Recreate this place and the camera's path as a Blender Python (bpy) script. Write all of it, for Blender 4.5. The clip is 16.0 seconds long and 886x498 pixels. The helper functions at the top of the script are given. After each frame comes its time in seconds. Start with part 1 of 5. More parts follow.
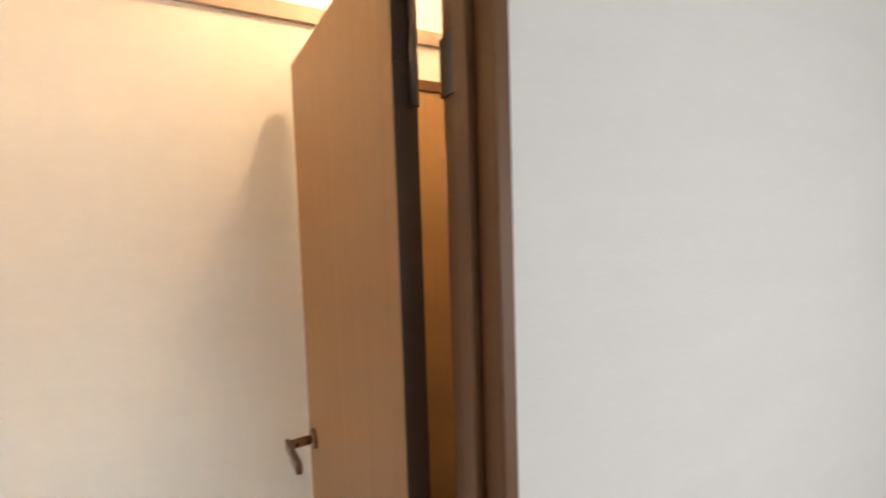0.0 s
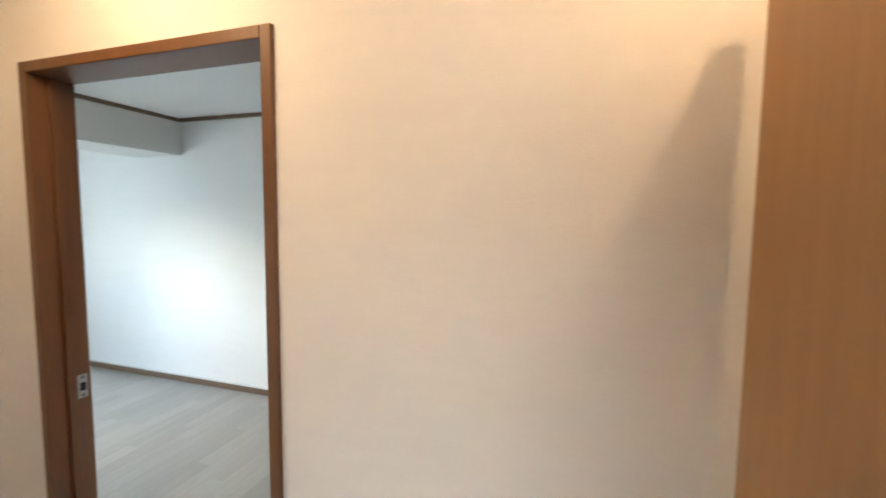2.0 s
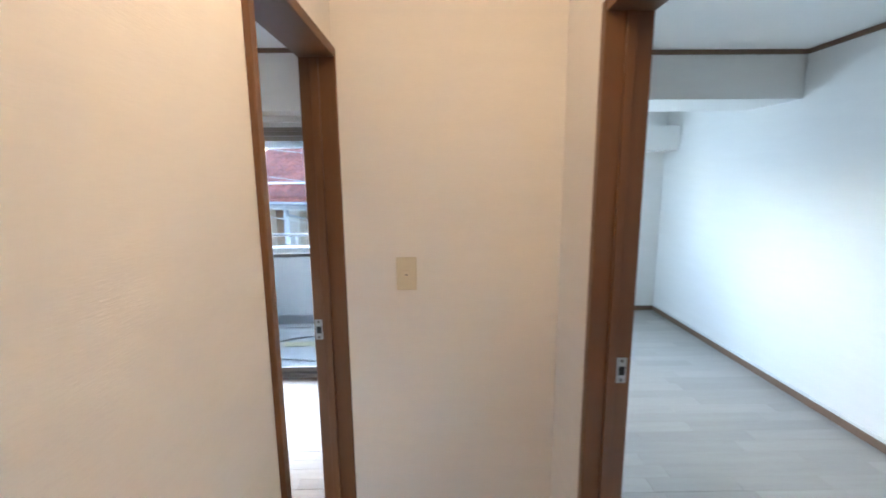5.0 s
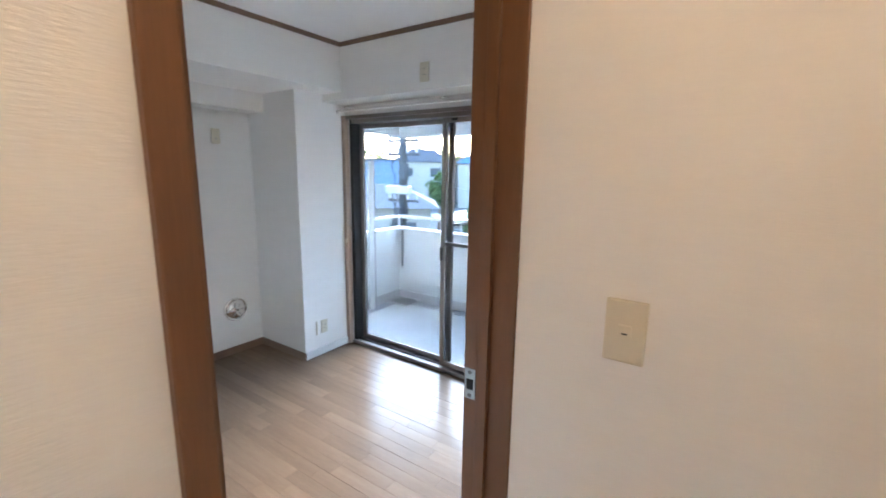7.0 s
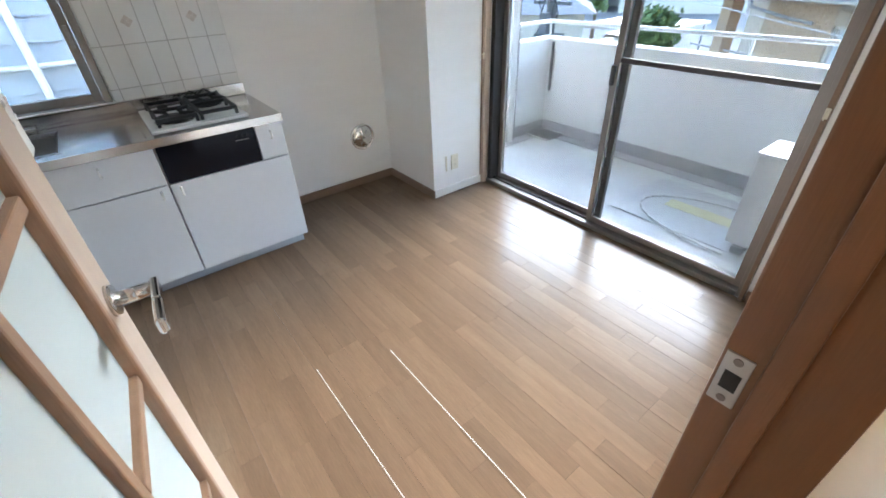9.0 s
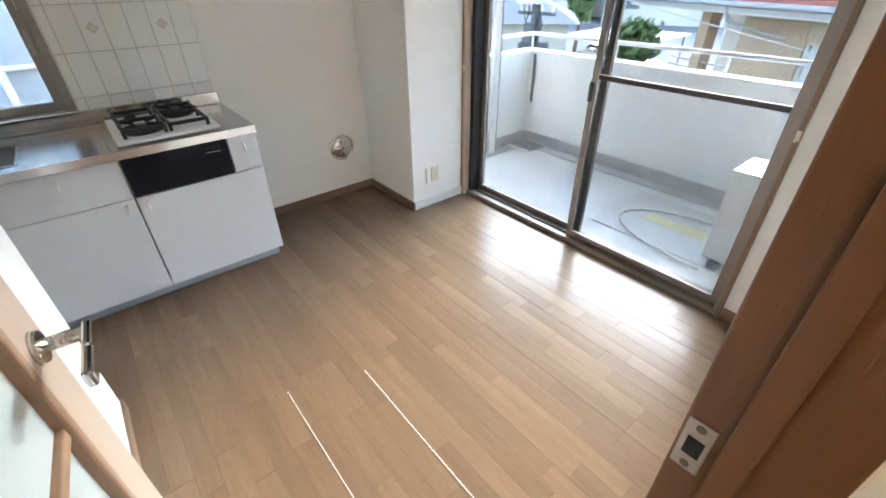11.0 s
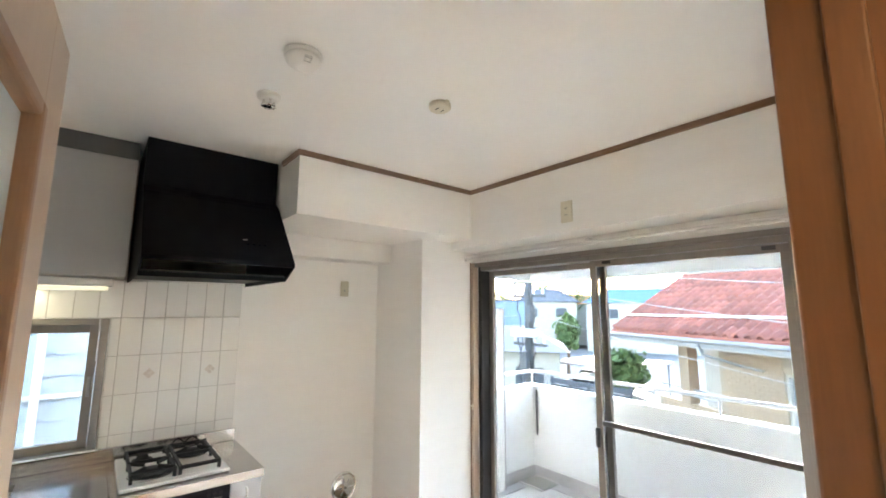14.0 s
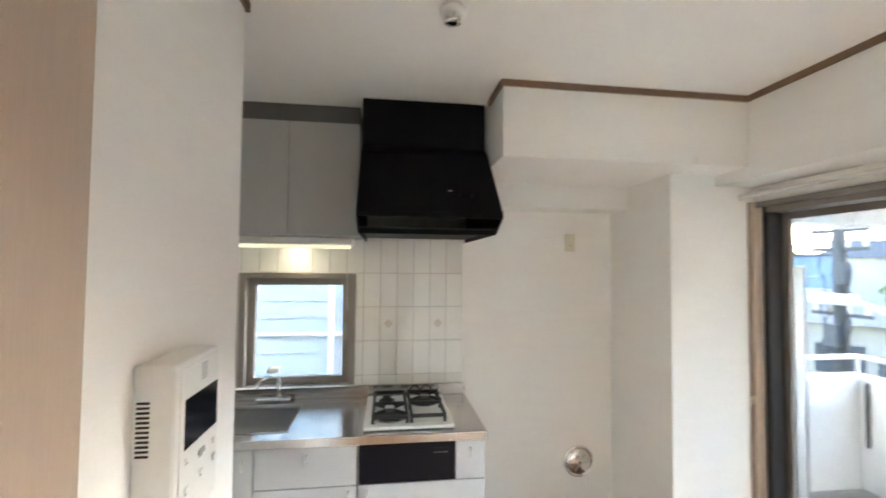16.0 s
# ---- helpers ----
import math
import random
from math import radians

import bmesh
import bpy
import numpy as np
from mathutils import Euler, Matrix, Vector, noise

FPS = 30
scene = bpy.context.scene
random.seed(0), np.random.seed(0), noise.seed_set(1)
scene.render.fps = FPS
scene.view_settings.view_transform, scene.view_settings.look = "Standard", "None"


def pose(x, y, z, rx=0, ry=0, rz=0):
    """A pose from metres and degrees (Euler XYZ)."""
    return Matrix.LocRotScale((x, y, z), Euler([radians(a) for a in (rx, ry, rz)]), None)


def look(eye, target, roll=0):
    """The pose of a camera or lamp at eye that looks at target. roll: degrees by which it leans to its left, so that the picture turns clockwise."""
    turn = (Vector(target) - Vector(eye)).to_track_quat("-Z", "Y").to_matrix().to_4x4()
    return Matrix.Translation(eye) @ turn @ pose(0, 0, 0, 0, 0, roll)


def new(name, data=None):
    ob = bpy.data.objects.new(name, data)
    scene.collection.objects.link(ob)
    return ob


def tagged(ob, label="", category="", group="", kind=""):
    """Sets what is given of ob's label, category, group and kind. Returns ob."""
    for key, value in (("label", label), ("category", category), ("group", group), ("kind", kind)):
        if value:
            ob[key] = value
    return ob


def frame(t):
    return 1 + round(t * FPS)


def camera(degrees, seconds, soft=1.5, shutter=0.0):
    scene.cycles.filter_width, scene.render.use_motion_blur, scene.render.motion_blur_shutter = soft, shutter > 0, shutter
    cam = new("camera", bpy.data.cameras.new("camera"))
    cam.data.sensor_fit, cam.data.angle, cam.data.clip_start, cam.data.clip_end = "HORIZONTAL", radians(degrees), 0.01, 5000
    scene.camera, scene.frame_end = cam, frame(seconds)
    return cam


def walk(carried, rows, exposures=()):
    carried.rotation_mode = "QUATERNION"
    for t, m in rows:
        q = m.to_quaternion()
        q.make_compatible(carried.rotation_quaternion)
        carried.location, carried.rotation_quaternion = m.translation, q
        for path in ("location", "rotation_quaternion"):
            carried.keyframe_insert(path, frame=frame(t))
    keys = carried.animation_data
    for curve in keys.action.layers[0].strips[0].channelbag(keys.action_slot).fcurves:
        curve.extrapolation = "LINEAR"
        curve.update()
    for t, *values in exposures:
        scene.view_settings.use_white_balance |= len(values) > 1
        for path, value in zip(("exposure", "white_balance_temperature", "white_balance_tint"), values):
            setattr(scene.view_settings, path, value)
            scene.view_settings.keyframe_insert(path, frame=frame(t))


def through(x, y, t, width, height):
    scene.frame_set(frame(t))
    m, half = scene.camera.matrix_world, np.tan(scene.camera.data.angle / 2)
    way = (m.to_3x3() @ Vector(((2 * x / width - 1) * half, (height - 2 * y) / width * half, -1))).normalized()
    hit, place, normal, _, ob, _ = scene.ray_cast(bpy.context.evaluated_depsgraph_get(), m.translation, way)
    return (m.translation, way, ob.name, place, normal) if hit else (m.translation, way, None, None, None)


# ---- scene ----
PATH = [
    (0, (-0.488, -1.014, 1.564), (1.284, -1.934, 1.444), -1.8),
    (0.5, (-0.446, -0.981, 1.562), (1.471, -1.541, 1.461), -1.3),
    (1, (-0.373, -0.963, 1.563), (1.614, -1.158, 1.443), -0.6),
    (1.5, (-0.277, -0.927, 1.564), (1.71, -0.743, 1.435), 0.1),
    (2, (-0.152, -0.929, 1.574), (1.746, -0.319, 1.414), 0.6),
    (2.5, (-0.076, -0.94, 1.575), (1.662, 0.031, 1.387), 0.9),
    (3, (-0.024, -0.886, 1.568), (1.435, 0.461, 1.331), 0.9),
    (3.5, (0.049, -0.779, 1.558), (1.122, 0.886, 1.282), 0.4),
    (4, (0.128, -0.688, 1.56), (0.812, 1.165, 1.247), -0.0),
    (4.5, (0.215, -0.645, 1.566), (0.551, 1.298, 1.23), -0.3),
    (7, (0.243, 0.128, 1.509), (-0.861, 1.755, 1.143), 0.9),
    (7.5, (0.156, 0.248, 1.509), (-1.2, 1.65, 1.064), 0.8),
    (8, (0.066, 0.398, 1.485), (-1.455, 1.569, 0.923), 0.4),
    (8.5, (-0.044, 0.473, 1.46), (-1.543, 1.522, 0.653), -0.9),
    (9, (-0.161, 0.491, 1.41), (-1.491, 1.487, 0.297), -2.2),
    (11.5, (-0.194, 0.566, 1.46), (-1.491, 1.658, 0.399), -0.5),
    (12, (-0.223, 0.527, 1.522), (-1.633, 1.766, 0.83), 0.5),
    (12.5, (-0.17, 0.507, 1.533), (-1.655, 1.812, 1.233), 0.4),
    (13, (-0.144, 0.481, 1.565), (-1.645, 1.803, 1.574), 0.5),
    (13.5, (-0.123, 0.461, 1.587), (-1.629, 1.762, 1.789), 0.5),
    (14, (-0.141, 0.449, 1.592), (-1.675, 1.7, 1.876), 0.3),
    (14.5, (-0.16, 0.459, 1.595), (-1.784, 1.595, 1.861), 0.1),
    (15, (-0.238, 0.52, 1.589), (-1.992, 1.458, 1.795), 0.1),
    (15.5, (-0.341, 0.639, 1.606), (-2.221, 1.308, 1.741), -0.0),
    (16, (-0.451, 0.688, 1.592), (-2.431, 0.954, 1.666), 0.5),
]
cam = camera(93.0, 16.0, soft=1.7, shutter=0.4)
walk(cam, [(t, look(eye, target, roll)) for t, eye, target, roll in PATH],
     exposures=[(0.0, 5.6, 6300, 10), (3.0, 5.35, 5950, 10), (4.5, 5.5, 5450, 10), (7.0, 5.55, 5450, 10), (8.0, 5.8, 5550, 10), (9.0, 5.6, 5950, 10), (12.0, 5.85, 6500, 10), (13.5, 6.2, 6750, 10), (16.0, 6.05, 6700, 10)])

# ---- world, sun, lamps ----
world = bpy.data.worlds.new("sky")
scene.world = world
world.use_nodes = True
wn = world.node_tree.nodes
sky = wn.new("ShaderNodeTexSky")
sky.sky_type = "NISHITA"
sky.sun_disc = False
sky.sun_elevation = radians(22)
sky.sun_rotation = radians(-19)
sky.dust_density = 0.8
sky.air_density = 1.2
wn["Background"].inputs["Strength"].default_value = 0.15
world.node_tree.links.new(sky.outputs[0], wn["Background"].inputs["Color"])
sun = new("sun", bpy.data.lights.new("sun", "SUN"))
sun.data.energy = 0.85
sun.data.angle = radians(60)
sun.data.color = (0.72, 0.87, 1.0)
# veiled sun to the north-west, spread wide by the overcast
sun.matrix_world = look((-7, 20, 8.6), (0, 0, 0))


def lamp(name, kind, place, target, watts, colour, size=0.1, size_y=None):
    ob = new(name, bpy.data.lights.new(name, kind))
    ob.matrix_world = look(place, target)
    ob.data.energy, ob.data.color = watts, colour
    if kind == "AREA":
        ob.data.size = size
        if size_y:
            ob.data.shape, ob.data.size_y = "RECTANGLE", size_y
    else:
        ob.data.shadow_soft_size = size
    return ob


WARM = (1.0, 0.64, 0.33)
lamp("hall_lamp_light", "POINT", (0.36, -1.365, 2.35), (0.36, -1.365, 0), 0.24, WARM, 0.016)
lamp("hall_end_light", "POINT", (0.27, 0.05, 2.2), (0.27, 0.05, 0), 0.18, WARM, 0.07)
lamp("bedroom_window_light", "AREA", (1.08, 4.16, 1.40), (1.0, 0, 0.5), 0.50, (0.72, 0.91, 1.0), 0.5, 0.82)
lamp("entry_room_light", "AREA", (-1.6, -1.75, 1.2), (0.6, -1.0, 1.0), 0.36, (0.97, 0.97, 0.97), 0.9, 1.4)
lamp("sink_lamp_light", "AREA", (-2.86, 0.18, 1.672), (-2.95, 0.18, 0.8), 0.022, (1.0, 0.93, 0.66), 0.05, 0.5)

# ---- materials ----


def material(name, colour, rough=0.5, metal=0.0, vary=0.06, scale=6.0, bump=0.0, bump_scale=200.0, stretch=(1, 1, 1), random_tone=0.0,
             second=None, coat=0.0, spec=0.5):
    """A surface with tone variation at two scales, fine relief and uneven gloss."""
    m = bpy.data.materials.new(name)
    m.use_nodes = True
    nt = m.node_tree
    n, l = nt.nodes, nt.links
    p = n["Principled BSDF"]
    p.inputs["Metallic"].default_value = metal
    p.inputs["Coat Weight"].default_value = coat
    p.inputs["Specular IOR Level"].default_value = spec
    co = n.new("ShaderNodeTexCoord")
    mp = n.new("ShaderNodeMapping")
    mp.inputs["Scale"].default_value = stretch
    l.new(co.outputs["Object"], mp.inputs["Vector"])
    info = None
    vec = mp.outputs["Vector"]
    if random_tone:
        info = n.new("ShaderNodeObjectInfo")
        sc = n.new("ShaderNodeVectorMath")
        sc.operation = "MULTIPLY_ADD"
        sc.inputs[1].default_value = (17.3, 9.1, 5.7)
        l.new(info.outputs["Random"], sc.inputs[0])
        l.new(mp.outputs["Vector"], sc.inputs[2])
        vec = sc.outputs[0]
    big = n.new("ShaderNodeTexNoise")
    big.inputs["Scale"].default_value = scale
    big.inputs["Detail"].default_value = 4
    small = n.new("ShaderNodeTexNoise")
    small.inputs["Scale"].default_value = scale * 9
    small.inputs["Detail"].default_value = 5
    l.new(vec, big.inputs["Vector"])
    l.new(vec, small.inputs["Vector"])
    mix = n.new("ShaderNodeMix")
    mix.data_type = "FLOAT"
    mix.inputs[0].default_value = 0.45
    l.new(big.outputs["Fac"], mix.inputs[2])
    l.new(small.outputs["Fac"], mix.inputs[3])
    ramp = n.new("ShaderNodeMapRange")
    ramp.inputs["From Min"].default_value, ramp.inputs["From Max"].default_value = 0.25, 0.75
    l.new(mix.outputs[0], ramp.inputs["Value"])
    col = n.new("ShaderNodeMix")
    col.data_type = "RGBA"
    a = tuple(min(1, c * (1 - vary)) for c in (second or colour))
    b = tuple(min(1, c * (1 + vary)) for c in colour)
    col.inputs[6].default_value, col.inputs[7].default_value = (*a, 1), (*b, 1)
    l.new(ramp.outputs[0], col.inputs[0])
    out = col.outputs[2]
    if random_tone:
        hsv = n.new("ShaderNodeHueSaturation")
        rr = n.new("ShaderNodeMapRange")
        rr.inputs["To Min"].default_value, rr.inputs["To Max"].default_value = 1 - random_tone, 1 + random_tone
        l.new(info.outputs["Random"], rr.inputs["Value"])
        l.new(rr.outputs[0], hsv.inputs["Value"])
        l.new(out, hsv.inputs["Color"])
        out = hsv.outputs["Color"]
    l.new(out, p.inputs["Base Color"])
    rg = n.new("ShaderNodeMapRange")
    rg.inputs["To Min"].default_value, rg.inputs["To Max"].default_value = rough * 0.85, min(1, rough * 1.15)
    l.new(small.outputs["Fac"], rg.inputs["Value"])
    l.new(rg.outputs[0], p.inputs["Roughness"])
    if bump:
        bn = n.new("ShaderNodeTexNoise")
        bn.inputs["Scale"].default_value = bump_scale
        bn.inputs["Detail"].default_value = 3
        l.new(vec, bn.inputs["Vector"])
        bp = n.new("ShaderNodeBump")
        bp.inputs["Strength"].default_value = bump
        bp.inputs["Distance"].default_value = 0.002
        l.new(bn.outputs["Fac"], bp.inputs["Height"])
        l.new(bp.outputs["Normal"], p.inputs["Normal"])
    return m


def glass(name, tint=(1, 1, 1), rough=0.0, through=0.45):
    """Thin pane: its tint dims what lies behind it, with gloss at grazing angles."""
    m = bpy.data.materials.new(name)
    m.use_nodes = True
    n, l = m.node_tree.nodes, m.node_tree.links
    for x in list(n):
        n.remove(x)
    o = n.new("ShaderNodeOutputMaterial")
    t = n.new("ShaderNodeBsdfTransparent")
    t.inputs[0].default_value = (*[c * through for c in tint], 1)
    g = n.new("ShaderNodeBsdfGlossy")
    g.inputs["Roughness"].default_value = rough
    w = n.new("ShaderNodeLayerWeight")
    w.inputs[0].default_value = 0.5
    rise = n.new("ShaderNodeMath")
    rise.operation = "POWER"
    rise.inputs[1].default_value = 4.0
    l.new(w.outputs["Facing"], rise.inputs[0])
    f = n.new("ShaderNodeMath")
    f.operation = "MULTIPLY_ADD"
    f.inputs[1].default_value, f.inputs[2].default_value = 0.3, 0.0
    l.new(rise.outputs[0], f.inputs[0])
    mx = n.new("ShaderNodeMixShader")
    l.new(f.outputs[0], mx.inputs[0])
    l.new(t.outputs[0], mx.inputs[1])
    l.new(g.outputs[0], mx.inputs[2])
    l.new(mx.outputs[0], o.inputs[0])
    return m


def frosted(name, tint):
    m = bpy.data.materials.new(name)
    m.use_nodes = True
    p = m.node_tree.nodes["Principled BSDF"]
    p.inputs["Base Color"].default_value = (*tint, 1)
    p.inputs["Transmission Weight"].default_value = 0.35
    p.inputs["Roughness"].default_value = 0.55
    p.inputs["IOR"].default_value = 1.2
    n, l = m.node_tree.nodes, m.node_tree.links
    no = n.new("ShaderNodeTexNoise")
    no.inputs["Scale"].default_value = 90
    bp = n.new("ShaderNodeBump")
    bp.inputs["Strength"].default_value = 0.15
    l.new(no.outputs["Fac"], bp.inputs["Height"])
    l.new(bp.outputs["Normal"], p.inputs["Normal"])
    return m


def glow(name, colour, strength):
    m = bpy.data.materials.new(name)
    m.use_nodes = True
    p = m.node_tree.nodes["Principled BSDF"]
    p.inputs["Emission Color"].default_value = (*colour, 1)
    p.inputs["Emission Strength"].default_value = strength
    p.inputs["Base Color"].default_value = (*colour, 1)
    return m


M_WALL = material("wallpaper", (0.86, 0.84, 0.805), 0.85, vary=0.025, scale=3, bump=0.22, bump_scale=70, stretch=(1, 1, 7), spec=0.25)
M_CEIL = material("ceiling_paper", (0.88, 0.87, 0.85), 0.9, vary=0.02, scale=3, bump=0.35, bump_scale=160, spec=0.2)
M_WOOD = material("door_frame_wood", (0.16, 0.072, 0.028), 0.42, vary=0.16, scale=4, bump=0.25, bump_scale=60, stretch=(9, 9, 0.6))
M_LEAF = material("door_veneer", (0.40, 0.225, 0.09), 0.45, vary=0.10, scale=4, bump=0.12, bump_scale=60, stretch=(10, 10, 0.5))
M_PALE = material("pale_veneer", (0.47, 0.365, 0.285), 0.45, vary=0.08, scale=4, bump=0.12, bump_scale=60, stretch=(10, 10, 0.5))
M_BEAD = material("glazing_bead_wood", (0.30, 0.175, 0.105), 0.42, vary=0.14, scale=4, bump=0.2, bump_scale=60, stretch=(9, 9, 0.6))
M_EDGE = material("dark_edge_band", (0.055, 0.032, 0.018), 0.5, vary=0.1)
M_TRIM = material("brown_trim", (0.20, 0.12, 0.075), 0.5, vary=0.12, scale=5, stretch=(2, 2, 6))
M_BASE = material("baseboard_brown", (0.19, 0.115, 0.07), 0.5, vary=0.12, scale=5)
M_FLOOR = material("floor_planks", (0.19, 0.122, 0.074), 0.24, vary=0.09, scale=3.0, bump=0.08, bump_scale=90, stretch=(0.9, 9, 3),
                   random_tone=0.13, second=(0.155, 0.098, 0.059), coat=0.12, spec=0.32)
M_FLOOR.node_tree.nodes["Principled BSDF"].inputs["Coat Roughness"].default_value = 0.12
M_FLOOR_B = material("bedroom_planks", (0.34, 0.32, 0.285), 0.30, vary=0.10, scale=3.0, bump=0.08, bump_scale=90, stretch=(0.9, 9, 3),
                     random_tone=0.10, coat=0.1)
M_SUB = material("joint_dark", (0.17, 0.11, 0.07), 0.8)
M_TILE = material("white_tile", (0.80, 0.785, 0.75), 0.12, vary=0.02, scale=6, bump=0.04, bump_scale=25, random_tone=0.025)
M_GROUT = material("grout", (0.47, 0.44, 0.40), 0.9, vary=0.12, scale=30)
M_MOTIF = material("tile_motif", (0.66, 0.60, 0.54), 0.25, vary=0.2, scale=60)
M_STEEL = material("stainless", (0.56, 0.54, 0.53), 0.2, metal=1.0, vary=0.06, scale=8, bump=0.05, bump_scale=120, stretch=(12, 1, 1))
M_BASIN = material("brushed_basin_steel", (0.50, 0.495, 0.49), 0.42, metal=1.0, vary=0.08, scale=8, bump=0.06, bump_scale=150)
M_CHROME = material("chrome", (0.75, 0.73, 0.70), 0.12, metal=1.0, vary=0.03)
M_BLACK = material("black_enamel", (0.005, 0.005, 0.008), 0.55, vary=0.2, scale=5, spec=0.12)
M_BGLASS = material("black_glass", (0.006, 0.007, 0.012), 0.12, vary=0.1, spec=0.15)
M_IRON = material("cast_iron", (0.014, 0.014, 0.015), 0.6, vary=0.2, scale=40, bump=0.3)
M_WHITE = material("white_enamel", (0.80, 0.79, 0.76), 0.25, vary=0.02)
M_CAB = material("cabinet_laminate", (0.58, 0.585, 0.60), 0.38, vary=0.03, scale=3)
M_UPPER = material("upper_laminate", (0.44, 0.44, 0.43), 0.4, vary=0.03, scale=3)
M_FILLER_SHADED = material("filler_shaded_grey", (0.115, 0.115, 0.115), 0.5, vary=0.05)
M_KICK = material("kick_board", (0.34, 0.36, 0.40), 0.5, vary=0.05)
M_ALU = material("bronze_aluminium", (0.27, 0.24, 0.215), 0.42, metal=0.6, vary=0.08)
M_RAILDK = material("dark_bronze_rail", (0.085, 0.08, 0.078), 0.6, metal=0.2, vary=0.08, spec=0.2)
M_ALUDK = material("dark_fittings_shaded_frame", (0.022, 0.02, 0.02), 0.55)
M_PLAST = material("ivory_plastic", (0.70, 0.64, 0.50), 0.4, vary=0.04)
M_PWHITE = material("white_plastic", (0.76, 0.75, 0.72), 0.38, vary=0.03)
M_PGREY = material("grey_plastic", (0.32, 0.31, 0.30), 0.5, vary=0.05)
M_HINGE = material("dark_hinge_steel", (0.17, 0.15, 0.14), 0.3, metal=1.0, vary=0.1)
M_STRIKE = material("satin_steel", (0.42, 0.41, 0.40), 0.3, metal=1.0, vary=0.08)
M_BRONZE = material("dark_bronze", (0.20, 0.11, 0.075), 0.28, metal=1.0, vary=0.1)
M_DARK = material("dark_slot", (0.012, 0.012, 0.012), 0.8)
M_RAIL = material("white_rail", (0.72, 0.70, 0.67), 0.4, vary=0.04)
# the tint holds back the outdoor brightness; daylight still enters past shadowless panes
M_GLASS = glass("dimming_window_glass")
M_OBSC = frosted("frosted_glass", (0.62, 0.69, 0.69))
M_GLOW = glow("lamp_diffuser", (1.0, 0.95, 0.72), 0.010)
M_PLASTER = material("balcony_paint", (0.87, 0.86, 0.83), 0.85, vary=0.04, scale=2, bump=0.5, bump_scale=70)
M_CONC = material("balcony_concrete", (0.70, 0.69, 0.67), 0.85, vary=0.22, scale=3, bump=0.4, bump_scale=60)
M_CONCDK = material("gutter_concrete", (0.46, 0.455, 0.445), 0.85, vary=0.3, scale=8, bump=0.4, bump_scale=60)
M_YELLOW = material("yellow_sheet", (0.74, 0.66, 0.36), 0.8, vary=0.25, scale=14)
M_MAT = material("grey_floor_sheet", (0.60, 0.60, 0.59), 0.85, vary=0.2, scale=12)
M_ROOF = material("red_roof_tile", (0.27, 0.085, 0.06), 0.65, vary=0.20, scale=1.5, random_tone=0.25, second=(0.21, 0.085, 0.065), spec=0.3)
M_BRICK = material("beige_brick", (0.30, 0.22, 0.155), 0.85, vary=0.12, scale=3, random_tone=0.14)
M_MORTAR = material("pale_mortar", (0.29, 0.24, 0.19), 0.9, vary=0.08, scale=4)
M_EAVE = material("eave_board", (0.25, 0.25, 0.26), 0.6, vary=0.06)
M_SIDING = material("blue_siding", (0.42, 0.455, 0.49), 0.6, vary=0.04, scale=2, random_tone=0.05)
M_HOUSE = material("cream_render", (0.40, 0.385, 0.35), 0.85, vary=0.06, scale=1)
M_SLATE = material("grey_slate", (0.10, 0.105, 0.12), 0.9, vary=0.12, scale=2, spec=0.1)
M_PALEROOF = material("pale_shingle", (0.19, 0.19, 0.20), 0.9, vary=0.12, scale=1.5, spec=0.1)
M_SHED = material("blue_corrugated", (0.16, 0.24, 0.36), 0.5, vary=0.08, scale=1)
M_BLUEROOF = material("blue_metal_roof", (0.06, 0.14, 0.25), 0.8, vary=0.1, scale=2, spec=0.15)
M_ORANGE = material("orange_roof", (0.25, 0.13, 0.06), 0.9, vary=0.15, scale=2, spec=0.1)
M_LEAVES = material("foliage", (0.085, 0.13, 0.04), 0.7, vary=0.35, scale=1.2)
M_TRUNK = material("bark", (0.12, 0.08, 0.055), 0.9, vary=0.2, scale=6)
M_GROUND = material("asphalt_ground", (0.13, 0.13, 0.13), 0.95, vary=0.2, scale=0.3)
M_POLE = material("pole_concrete", (0.11, 0.11, 0.115), 0.9, vary=0.12, spec=0.15)
M_CARW = material("white_car_paint", (0.50, 0.50, 0.50), 0.25, vary=0.02)
M_CARG = material("grey_car_paint", (0.16, 0.17, 0.18), 0.25, vary=0.02)
M_CURTAIN = material("white_curtain", (0.42, 0.44, 0.46), 0.9, vary=0.08, scale=3, stretch=(8, 8, 0.4))

# ---- mesh helpers ----


def add_box(bm, x0, x1, y0, y1, z0, z1, bevel=0.0, m=None):
    r = bmesh.ops.create_cube(bm, size=1.0, matrix=Matrix.Translation(((x0 + x1) / 2, (y0 + y1) / 2, (z0 + z1) / 2)) @ Matrix.Diagonal((x1 - x0, y1 - y0, z1 - z0, 1)))
    vs = r["verts"]
    if bevel:
        es = list({e for v in vs for e in v.link_edges})
        br = bmesh.ops.bevel(bm, geom=es, offset=bevel, segments=2, profile=0.5, affect="EDGES")
        vs = list({v for f in br["faces"] for v in f.verts} | {v for v in vs if v.is_valid})
    if m is not None:
        bmesh.ops.transform(bm, matrix=m, verts=[v for v in vs if v.is_valid])
    return bm


def add_cyl(bm, a, b, r, r2=None, seg=20, cap=True):
    a, b = Vector(a), Vector(b)
    d = b - a
    mat = Matrix.Translation((a + b) / 2) @ d.to_track_quat("Z", "Y").to_matrix().to_4x4()
    bmesh.ops.create_cone(bm, cap_ends=cap, segments=seg, radius1=r, radius2=r if r2 is None else r2, depth=d.length, matrix=mat)
    return bm


